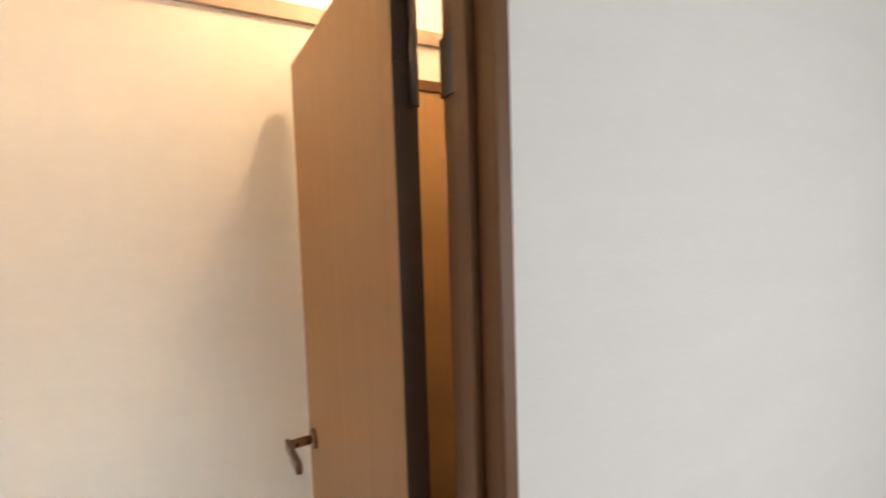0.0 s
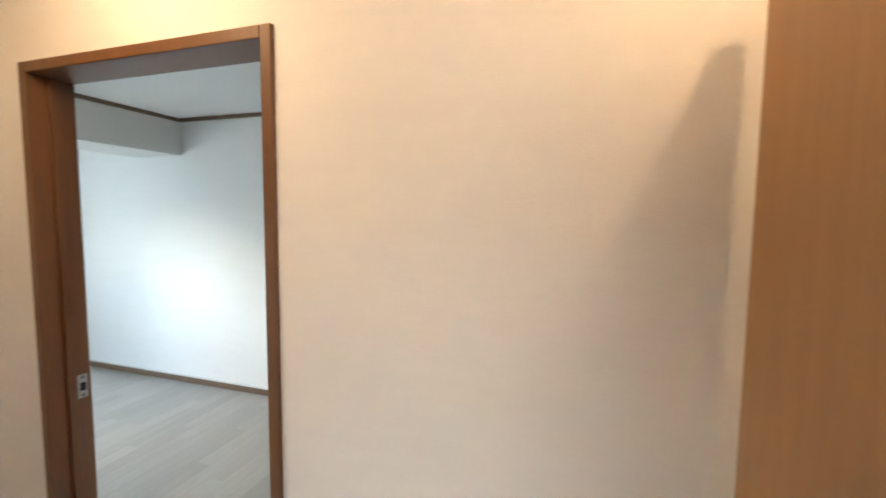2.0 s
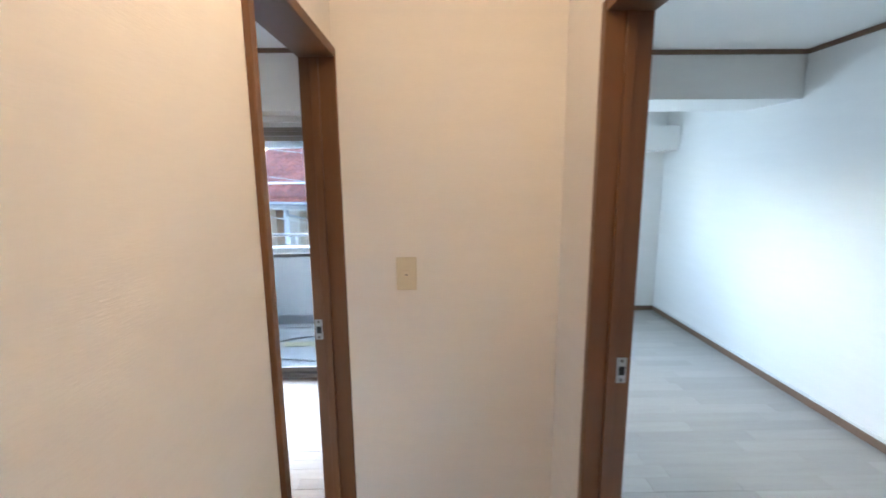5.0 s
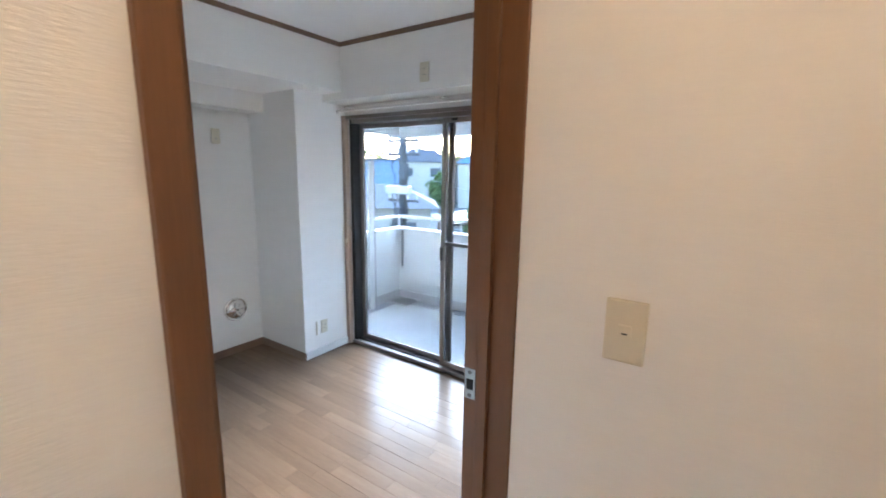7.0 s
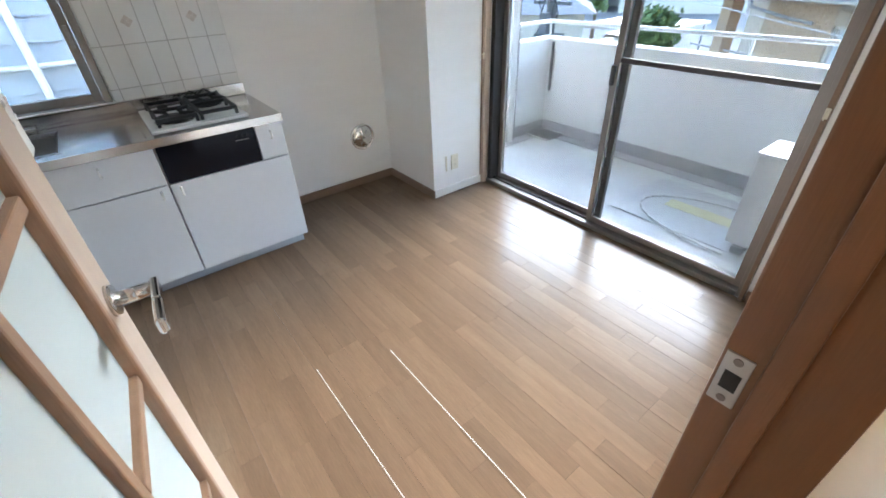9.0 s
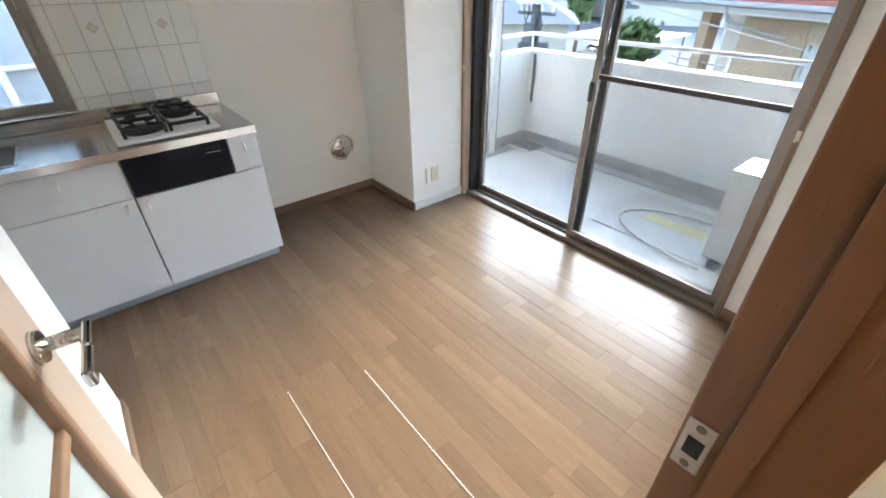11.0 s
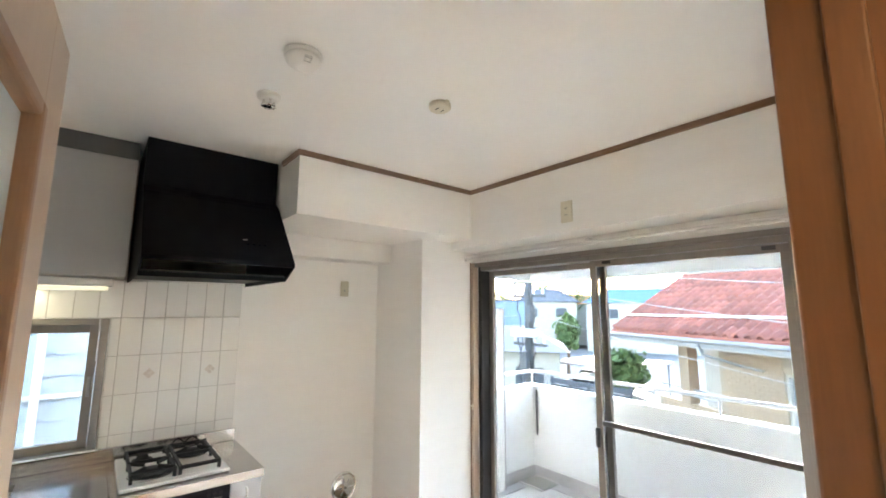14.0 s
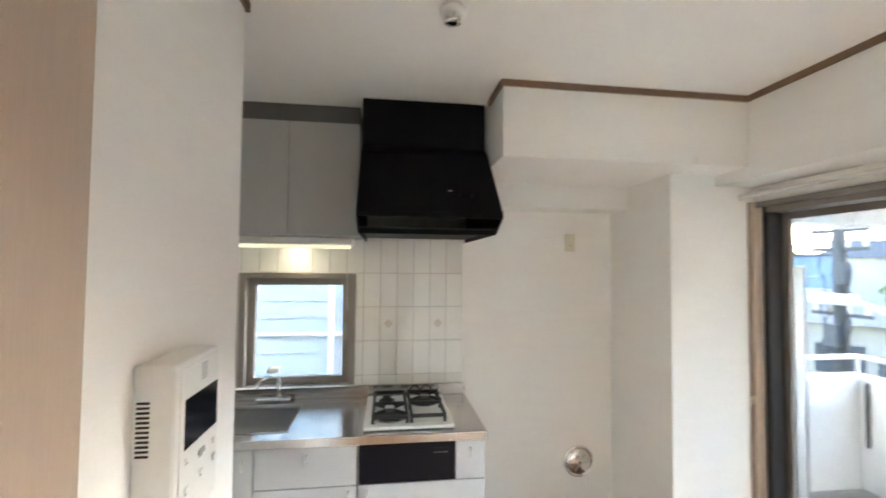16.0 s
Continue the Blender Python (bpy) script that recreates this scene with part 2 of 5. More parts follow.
def add_tube(bm, pts, r, seg=10):
    for a, b in zip(pts, pts[1:]):
        add_cyl(bm, a, b, r, seg=seg)
    for p in pts[1:-1]:
        bmesh.ops.create_uvsphere(bm, u_segments=seg, v_segments=6, radius=r, matrix=Matrix.Translation(p))
    return bm


def add_prism(bm, outline, axis, lo, hi):
    """Extrude a closed 2D outline along an axis."""
    def place(u, v, w):
        return {"x": (w, u, v), "y": (u, w, v), "z": (u, v, w)}[axis]
    lo_v = [bm.verts.new(place(u, v, lo)) for u, v in outline]
    hi_v = [bm.verts.new(place(u, v, hi)) for u, v in outline]
    bm.faces.new(lo_v)
    bm.faces.new(hi_v)
    k = len(outline)
    for i in range(k):
        bm.faces.new((lo_v[i], lo_v[(i + 1) % k], hi_v[(i + 1) % k], hi_v[i]))
    bmesh.ops.recalc_face_normals(bm, faces=bm.faces)
    return bm


def add_lathe(bm, profile, m, seg=28):
    """Turn (radius, height) pairs round z, then place by m."""
    rings = []
    for r, h in profile:
        rings.append([bm.verts.new(m @ Vector((r * math.cos(2 * math.pi * i / seg), r * math.sin(2 * math.pi * i / seg), h))) for i in range(seg)])
    for p, q in zip(rings, rings[1:]):
        for i in range(seg):
            bm.faces.new((p[i], p[(i + 1) % seg], q[(i + 1) % seg], q[i]))
    bm.faces.new(rings[0])
    bm.faces.new(rings[-1])
    bmesh.ops.recalc_face_normals(bm, faces=bm.faces)
    return bm


def finish(bm, name, mat, smooth=False):
    me = bpy.data.meshes.new(name)
    if smooth:
        for f in bm.faces:
            f.smooth = len(f.verts) <= 4
    bm.to_mesh(me)
    bm.free()
    me.materials.append(mat)
    return me


def solid(name, bm, mat, label="", category="", kind="", group="", smooth=False):
    return tagged(new(name, finish(bm, name, mat, smooth)), label, category, group, kind)


def thing(name, place, label, category, group=""):
    ob = new(name)
    ob.location = place
    ob.empty_display_size = 0.1
    return tagged(ob, label, category, group)


def origin_of(ob):
    v = Vector(ob.location)
    while ob.parent:
        ob = ob.parent
        v = v + ob.location
    return v


def part(name, bm, mat, parent, label="", smooth=False):
    """One mesh, given in world places, under a thing or a part."""
    off = origin_of(parent)
    bmesh.ops.translate(bm, verts=bm.verts, vec=-off)
    ob = new(name, finish(bm, name, mat, smooth))
    ob.parent = parent
    return tagged(ob, label)


def boxp(name, x0, x1, y0, y1, z0, z1, mat, parent, bevel=0.0, label=""):
    return part(name, add_box(bmesh.new(), x0, x1, y0, y1, z0, z1, bevel), mat, parent, label)


def setting(name, boxes, mat, label, category="wall", bevel=0.0):
    bm = bmesh.new()
    for b in boxes:
        add_box(bm, *b, bevel)
    return solid(name, bm, mat, label, category, "structure")


def holed(axis, lo, hi, a0, a1, z0, z1, holes):
    """Boxes of a wall of thickness lo..hi across axis, from a0 to a1, with holes (b0, b1, zb, zt)."""
    out, at = [], a0
    for b0, b1, zb, zt in sorted(holes):
        out.append((at, b0, z0, z1))
        if zb > z0:
            out.append((b0, b1, z0, zb))
        if zt < z1:
            out.append((b0, b1, zt, z1))
        at = b1
    out.append((at, a1, z0, z1))
    if axis == "x":
        return [(lo, hi, p, q, r, s) for p, q, r, s in out]
    return [(p, q, lo, hi, r, s) for p, q, r, s in out]


# ---- large structure ----
H = 2.40
W, COLX, COLY = -2.997, -2.415, 2.122
NORTH, SOUTH, EAST = 2.60, 0.245, -0.22
HALL_W, HALL_E, HALL_N, HALL_S = -0.12, 0.66, 0.93, -2.6
BED_W, BED_E, BED_N, BED_S = 0.76, 2.748, 4.22, -1.5
KD0, KD1 = 0.296, 0.924     # kitchen doorway, along y
WD0, WD1 = -1.268, -0.415    # entry-room doorway, along y
BD0, BD1 = -0.235, 0.575    # bedroom doorway, along y

setting("wall_west", holed("x", W - 0.15, W, -0.35, NORTH + 0.15, -0.3, H, [(-0.14, 0.51, 0.865, 1.535)]), M_WALL, "white papered kitchen wall with a small window")
setting("column", [(W, COLX, COLY, NORTH + 0.15, 0, H)], M_WALL, "white papered column in the kitchen corner", "column")
setting("wall_north", holed("y", NORTH, NORTH + 0.15, COLX, EAST, 0, H, [(-2.385, -0.538, 0.0, 1.925)]), M_WALL, "white papered wall round the balcony window")
setting("wall_south", [(-1.792, EAST, 0.12, SOUTH, 0, H), (-1.792, -1.67, -0.35, 0.12, 0, H)], M_WALL, "white papered wall that carries the intercom")
setting("wall_recess", [(W - 0.15, -1.67, -0.47, -0.35, 0, H)], M_WALL, "white papered end wall of the kitchen recess")
setting("wall_hall_west", holed("x", EAST, HALL_W, -0.39, HALL_N + 0.1, 0, H, [(KD0 - 0.03, KD1 + 0.03, 0, 1.985)]), M_WALL, "white papered wall between hall and kitchen")
setting("wall_entry_east", holed("x", -0.118, -0.02, HALL_S, -0.39, 0, H, [(WD0 - 0.020, WD1, 0, 1.975)]), M_WALL, "white papered wall of the entry room")
setting("wall_kitchen_east", [(EAST, HALL_W, HALL_N + 0.1, NORTH + 0.15, 0, H)], M_WALL, "white papered east wall of the kitchen")
setting("wall_hall_end", [(HALL_W, HALL_E, HALL_N, HALL_N + 0.1, 0, H)], M_WALL, "cream papered end wall of the hall with a switch")
setting("wall_hall_east", holed("x", HALL_E, BED_W, HALL_S, BED_N + 0.15, 0, H, [(BD0 - 0.03, BD1 + 0.03, 0, 1.995)]), M_WALL, "cream papered hall wall beside the bedroom doorway")
setting("wall_hall_south", [(-1.67, BED_W, HALL_S - 0.12, HALL_S, 0, H)], M_WALL, "plain white wall closing the entrance hall")
setting("wall_entry_west", [(-1.79, -1.67, HALL_S, -0.35, 0, H)], M_WALL, "plain white wall of the entry room")
setting("wall_bedroom_east", [(BED_E, BED_E + 0.12, BED_S, BED_N + 0.15, 0, H)], M_WALL, "white papered bedroom wall")
setting("wall_bedroom_south", [(BED_W, BED_E + 0.12, BED_S - 0.12, BED_S, 0, H)], M_WALL, "plain white south wall of the bedroom")
setting("wall_bedroom_north", holed("y", BED_N, BED_N + 0.15, BED_W, BED_E, 0, H, [(0.80, 1.35, 0.95, 1.85)]), M_WALL, "white papered bedroom wall with the window")
setting("beam_west", [(W, -2.206, 1.184, 2.376, 2.065, H)], M_WALL, "boxed white ceiling beam over the kitchen wall", "beam")
setting("beam_west_low", [(W, -2.80, 1.19, COLY, 1.93, 2.065)], M_WALL, "lower white boxed beam along the kitchen wall", "beam")
setting("beam_north", [(COLX, EAST, 2.376, NORTH, 2.01, H)], M_WALL, "boxed white beam above the balcony window", "beam")
setting("beam_bedroom", [(BED_W, BED_E, 2.464, 3.0, 2.08, H)], M_WALL, "boxed white beam across the bedroom", "beam")
setting("beam_bedroom_low", [(2.2, BED_E, 3.95, BED_N, 1.83, 2.08)], M_WALL, "small boxed beam in the bedroom corner", "beam")
setting("ceiling", [(W - 0.15, HALL_W, -0.47, NORTH + 0.15, H, H + 0.12), (HALL_W, HALL_E, -0.3, HALL_N + 0.1, 2.30, H + 0.12),
                    (HALL_W, HALL_E, HALL_S, -0.3, H, H + 0.12), (-1.79, HALL_W, HALL_S, -0.47, H, H + 0.12)], M_CEIL, "off-white papered ceiling", "ceiling")
setting("ceiling_bedroom", [(HALL_E, BED_E + 0.12, BED_S - 0.12, BED_N + 0.15, H, H + 0.12)], M_CEIL, "white papered bedroom ceiling", "ceiling")
floor_k = setting("floor", [(W, HALL_W + 0.0, -0.35, NORTH, -0.08, -0.004)], M_SUB, "brown strip-wood kitchen floor with a gloss finish", "floor")
floor_h = setting("floor_hall", [(-1.67, HALL_E, HALL_S, -0.36, -0.08, 0.0), (HALL_W, HALL_E, -0.36, HALL_N, -0.08, 0.0)], M_FLOOR, "brown wooden hall floor", "floor")
floor_b = setting("floor_bedroom", [(HALL_E, BED_E, BED_S, BED_N, -0.08, -0.004)], M_SUB, "pale grey-brown strip floor of the bedroom", "floor")

# trims and baseboards
T = 0.028
setting("trim", [(-2.206, -2.194, 1.172, 2.376, H - T, H), (W + 0.55, -2.206, 1.172, 1.184, H - T, H), (-2.194, EAST, 2.364, 2.376, H - T, H),
                 (-1.804, EAST, SOUTH, SOUTH + 0.012, H - T, H), (EAST - 0.012, EAST, SOUTH + 0.012, 2.364, H - T, H),
                 (HALL_W, HALL_E, HALL_N - 0.012, HALL_N, 2.30 - T, 2.30), (HALL_E - 0.012, HALL_E, -0.3, HALL_N - 0.012, 2.30 - T, 2.30),
                 (-1.804, -1.792, -0.35, SOUTH + 0.012, H - T, H)], M_TRIM, "narrow brown ceiling trim", "trim")
setting("trim_low", [(HALL_E - 0.014, HALL_E, HALL_S, -0.3, 2.088, 2.128)], M_PALE, "pale ceiling trim in the entrance hall", "trim")
setting("trim_bedroom", [(BED_E - 0.014, BED_E, BED_S, 2.464, H - 0.03, H), (BED_W, BED_E - 0.014, 2.45, 2.464, H - 0.03, H)], M_TRIM, "narrow brown ceiling trim in the bedroom", "trim")
B = 0.06
setting("baseboard", [(W, W + 0.01, 1.17, COLY, 0, B), (W + 0.01, COLX + 0.01, COLY - 0.01, COLY, 0, B),
                      (-0.52, EAST, NORTH - 0.01, NORTH, 0, B), (EAST - 0.01, EAST, HALL_N + 0.05, NORTH - 0.01, 0, B),
                      (-1.802, EAST, SOUTH, SOUTH + 0.01, 0, B)], M_BASE, "dark brown baseboard", "baseboard", 0.002)
setting("baseboard_pale", [(COLX, COLX + 0.01, COLY, 2.565, 0, B)], M_WHITE, "pale baseboard on the column side", "baseboard", 0.002)
setting("baseboard_bedroom", [(BED_E - 0.012, BED_E, BED_S, BED_N - 0.012, 0, 0.055), (BED_W, BED_E, BED_N - 0.012, BED_N, 0, 0.055)], M_BASE, "dark baseboard in the bedroom", "baseboard", 0.002)
setting("baseboard_bedroom_cap", [(BED_E - 0.014, BED_E, BED_S, BED_N - 0.014, 0.058, 0.075)], M_WHITE, "white cap strip above the bedroom baseboard", "baseboard")


# ---- doorways ----
def door_frame(name, x0, x1, y0, y1, top, label, cw=0.032, proud=0.012, both=True):
    """Wooden lining of a doorway through a wall across x, with a stop bead and casings on both faces."""
    f = thing(name, ((x0 + x1) / 2, (y0 + y1) / 2, 0), label, "door frame")
    tagged(f, kind="structure")
    a, b = x0 - proud, x1 + proud
    boxp("jamb", a, b, y0 - cw, y0, 0, top + cw, M_WOOD, f, 0.003)
    if both:
        boxp("jamb", a, b, y1, y1 + cw, 0, top + cw, M_WOOD, f, 0.003)
    boxp("head", a, b, y0, y1, top, top + cw, M_WOOD, f, 0.003)
    return f


kf = door_frame("door_frame_kitchen", EAST, HALL_W, KD0, KD1, 1.955, "dark-stained wooden kitchen door frame with a strike plate", 0.030)
bf = door_frame("door_frame_bedroom", HALL_E, BED_W, BD0, BD1, 1.965, "dark-stained wooden bedroom door frame", 0.030)
wf = door_frame("door_frame_entry", -0.118, -0.02, WD0, WD1, 1.955, "brown wooden door frame with a steel hinge", 0.020, 0.008, False)


def strike_plate(parent, x, y, z, toward):
    """Steel strike plate on a jamb face that looks along -y, or along +y."""
    y1 = y + toward * 0.0025
    lo, hi = min(y, y1), max(y, y1)
    p = boxp("strike_plate", x - 0.014, x + 0.014, lo, hi, z - 0.038, z + 0.038, M_STRIKE, parent, 0.0008, "steel strike plate")
    y2 = y1 + toward * 0.001
    lo, hi = min(y1, y2), max(y1, y2)
    boxp("latch_hole", x - 0.008, x + 0.009, lo, hi, z - 0.014, z + 0.012, M_DARK, p)
    for dz in (-0.029, 0.029):
        part("screw", add_cyl(bmesh.new(), (x, y1, z + dz), (x, y2, z + dz), 0.005, seg=12), M_HINGE, p)


strike_plate(kf, -0.214, KD1, 1.018, -1)
strike_plate(bf, 0.745, BD1, 1.014, -1)
# stop beads
boxp("stop_bead", -0.192, -0.165, KD1 - 0.012, KD1, 0, 1.955, M_WOOD, kf, 0.002)
boxp("stop_bead", -0.192, -0.165, KD0, KD0 + 0.030, 0, 1.955, M_WOOD, kf, 0.002)
boxp("stop_bead", 0.70, 0.725, BD1 - 0.012, BD1, 0, 1.965, M_WOOD, bf, 0.002)
boxp("stop_bead", -0.088, -0.062, WD0, WD0 + 0.012, 0, 1.955, M_WOOD, wf, 0.002)


def lever_handle(parent, x, y, z, nx, ny, ax, ay, metal=None, label="polished chrome lever handle"):
    """Lever on a leaf face: out along (nx, ny), then along (ax, ay)."""
    n, a = Vector((nx, ny, 0)), Vector((ax, ay, 0))
    metal = metal or M_CHROME
    p = Vector((x, y, z))
    bm = add_cyl(bmesh.new(), p, p + n * 0.009, 0.026, 0.024, 28)
    h = part("handle", bm, metal, parent, label, True)
    part("spindle", add_cyl(bmesh.new(), p + n * 0.009, p + n * 0.06, 0.011, seg=16), metal, h, smooth=True)
    m = Matrix.Translation(p + n * 0.062) @ Matrix((( a.x, n.x, 0, 0), (a.y, n.y, 0, 0), (0, 0, 1, 0), (0, 0, 0, 1)))
    bm = bmesh.new()
    add_box(bm, -0.012, 0.052, -0.006, 0.006, -0.013, 0.013, 0.004)
    add_box(bm, 0.046, 0.112, -0.007, 0.007, -0.016, 0.011, 0.005)
    bmesh.ops.transform(bm, matrix=m, verts=bm.verts)
    part("lever", bm, metal, h)
    return h


# flush door leaf, opened from the entry room across the hall
ld = Vector((0.560, 0.040, 0)).normalized()
ln = Vector((-ld.y, ld.x, 0))
hp = Vector((0.037, -1.237, 0))
leaf = thing("door_1", hp, "open flush door in warm brown veneer with a bronze lever", "door")
bm = bmesh.new()
LM = Matrix.Translation(hp) @ Matrix(((ld.x, ln.x, 0, 0), (ld.y, ln.y, 0, 0), (0, 0, 1, 0), (0, 0, 0, 1)))
add_box(bm, 0, 0.562, -0.018, 0.018, 0.008, 1.958, 0.002, LM)
part("panel", bm, M_LEAF, leaf)
bm = bmesh.new()
add_box(bm, -0.0015, 0.0, -0.0175, 0.0175, 0.01, 1.957, 0, LM)
part("edge_band", bm, M_EDGE, leaf, "dark edge band")
p = hp + ld * 0.507 + ln * 0.018
lever_handle(leaf, p.x, p.y, 1.055, ln.x, ln.y, -ld.x, -ld.y, M_BRONZE, "dark bronze lever handle")
for z in (1.78, 0.22):
    bm = bmesh.new()
    add_box(bm, -0.004, -0.0015, -0.016, 0.019, z - 0.0, z + 0.085, 0, LM)
    hg = part("hinge", bm, M_HINGE, leaf, "dark steel flag hinge")
    k = hp - ld * 0.009 - ln * 0.010
    part("knuckle", add_cyl(bmesh.new(), (k.x, k.y, z - 0.06), (k.x, k.y, z + 0.085), 0.006, seg=12), M_HINGE, hg, smooth=True)
    part("jamb_plate", add_box(bmesh.new(), -0.060, -0.012, WD0, WD0 + 0.003, z - 0.06, z + 0.012), M_HINGE, hg)

# closed door added in the hall's east wall, for the amber strip past the hinge
sdoor = thing("gap_door", (HALL_E, -1.9, 0), "brown veneer door added to colour the hinge gap amber", "door")
boxp("panel", HALL_E - 0.008, HALL_E - 0.001, -2.40, -1.50, 0.006, 1.955, M_LEAF, sdoor, 0.002)
boxp("casing", HALL_E - 0.016, HALL_E - 0.001, -1.50, -1.47, 0, 1.985, M_WOOD, sdoor, 0.002, "dark-stained casing")
boxp("casing", HALL_E - 0.016, HALL_E - 0.001, -2.43, -2.40, 0, 1.985, M_WOOD, sdoor, 0.002, "dark-stained casing")
boxp("head_casing", HALL_E - 0.016, HALL_E - 0.001, -2.40, -1.50, 1.955, 1.985, M_WOOD, sdoor, 0.002, "dark-stained casing")

# bedroom door leaf, folded back into the room
bl = thing("door_3", (0.78, -0.19, 0), "white-edged bedroom door standing open inside the room", "door")
boxp("panel", 0.764, 1.50, -0.212, -0.172, 0.008, 1.955, M_PWHITE, bl, 0.002)
for z in (0.25, 1.70):
    part("hinge", add_cyl(bmesh.new(), (0.756, -0.216, z), (0.756, -0.216, z + 0.09), 0.006, seg=12), M_HINGE, bl)

# glazed kitchen door, opened against the intercom wall
kd = Vector((-0.70, 0.050, 0)).normalized()
kn = Vector((-kd.y, kd.x, 0)) * -1
if kn.y < 0:
    kn = -kn
kh = Vector((-0.245, 0.318, 0))
KM = Matrix.Translation(kh) @ Matrix(((kd.x, kn.x, 0, 0), (kd.y, kn.y, 0, 0), (0, 0, 1, 0), (0, 0, 0, 1)))
KW = 0.685
gd = thing("door_2", kh, "open glazed kitchen door in pale veneer with frosted panes", "door")


def leaf_box(name, mat, x0, x1, y0, y1, z0, z1, bevel=0.0, parent=None, label=""):
    return part(name, add_box(bmesh.new(), x0, x1, y0, y1, z0, z1, bevel, KM), mat, parent or gd, label)


leaf_box("stile", M_PALE, 0, 0.105, -0.018, 0.018, 0.008, 1.958, 0.002)
leaf_box("stile", M_PALE, KW - 0.105, KW, -0.018, 0.018, 0.008, 1.958, 0.002)
leaf_box("top_rail", M_PALE, 0.105, KW - 0.105, -0.018, 0.018, 1.835, 1.958, 0.002)
leaf_box("bottom_rail", M_PALE, 0.105, KW - 0.105, -0.018, 0.018, 0.008, 0.26, 0.002)
for x0, x1 in ((0.105, 0.127), (KW - 0.127, KW - 0.105)):
    leaf_box("bead", M_BEAD, x0, x1, -0.022, 0.022, 0.26, 1.835, 0.005, label="dark-stained glazing bead")
for z0, z1 in ((0.26, 0.282), (1.813, 1.835)):
    leaf_box("bead", M_BEAD, 0.127, KW - 0.127, -0.022, 0.022, z0, z1, 0.005, label="dark-stained glazing bead")
cx = KW / 2
leaf_box("mullion", M_BEAD, cx - 0.011, cx + 0.011, -0.015, 0.015, 0.282, 1.813, 0.003)
bars = [0.282 + (1.813 - 0.282) * i / 5 for i in range(6)]
for z in bars[1:-1]:
    for x0, x1 in ((0.127, cx - 0.011), (cx + 0.011, KW - 0.127)):
        leaf_box("glazing_bar", M_BEAD, x0, x1, -0.015, 0.015, z - 0.011, z + 0.011, 0.003)
for za, zb in zip(bars, bars[1:]):
    for x0, x1 in ((0.127, cx - 0.011), (cx + 0.011, KW - 0.127)):
        leaf_box("pane", M_OBSC, x0, x1, -0.003, 0.003, za + (0.011 if za > 0.3 else 0), zb - (0.011 if zb < 1.8 else 0), label="frosted glass pane")
p = kh + kd * (KW - 0.055) + kn * 0.018
lever_handle(gd, p.x, p.y, 1.0, kn.x, kn.y, -kd.x, -kd.y)
p = kh + kd * (KW - 0.055) - kn * 0.018


# ---- wall plates ----
def wall_plate(name, centre, normal, w, h, label, category, detail):
    """Bevelled plate on a wall; detail: 'switch', 'outlet' or 'blank'."""
    n = Vector(normal)
    s = Vector((-n.y, n.x, 0))
    c = Vector(centre)
    ob = thing(name, c, label, category)
    m = Matrix.Translation(c) @ Matrix(((s.x, n.x, 0, 0), (s.y, n.y, 0, 0), (0, 0, 1, 0), (0, 0, 0, 1)))

    def b(nm, mat, x0, x1, y0, y1, z0, z1, bev=0.0):
        return part(nm, add_box(bmesh.new(), x0, x1, y0, y1, z0, z1, bev, m), mat, ob)
    b("plate", M_PLAST, -w / 2, w / 2, 0, 0.009, -h / 2, h / 2, 0.003)
    if detail == "switch":
        b("rocker", M_PLAST, -0.012, 0.012, 0.009, 0.013, -0.008, 0.014, 0.0015)
        b("pilot_lamp", M_DARK, -0.005, 0.005, 0.013, 0.0135, -0.004, -0.001)
    elif detail == "outlet":
        for z in (-0.016, 0.018):
            b("socket", M_PLAST, -0.012, 0.012, 0.009, 0.0105, z - 0.011, z + 0.011, 0.0006)
            for x in (-0.005, 0.005):
                b("slot", M_DARK, x - 0.001, x + 0.001, 0.0105, 0.011, z - 0.005, z + 0.005)
    elif detail == "blank":
        b("screw", M_PGREY, -0.004, 0.004, 0.009, 0.0105, -0.02, -0.012)
    return ob


wall_plate("light_switch", (0.110, HALL_N, 1.223), (0, -1, 0), 0.072, 0.120, "ivory light switch plate on the cream hall wall", "switch", "switch")
wall_plate("high_outlet", (-1.442, 2.376, 2.118), (0, -1, 0), 0.070, 0.118, "ivory socket plate high on the beam", "outlet", "outlet")
wall_plate("wall_outlet", (W, 1.845, 1.737), (1, 0, 0), 0.062, 0.110, "ivory socket plate on the kitchen wall", "outlet", "blank")
wall_plate("column_outlet", (COLX, 2.31, 0.235), (1, 0, 0), 0.062, 0.110, "ivory socket plate low on the column side", "outlet", "outlet")
wall_plate("column_plate", (COLX, 2.235, 0.235), (1, 0, 0), 0.010, 0.115, "thin cable slot plate low on the column", "plate", "")
wall_plate("bedroom_outlet", (2.45, BED_N, 0.21), (0, -1, 0), 0.072, 0.118, "ivory socket plate low on the bedroom wall", "outlet", "outlet")

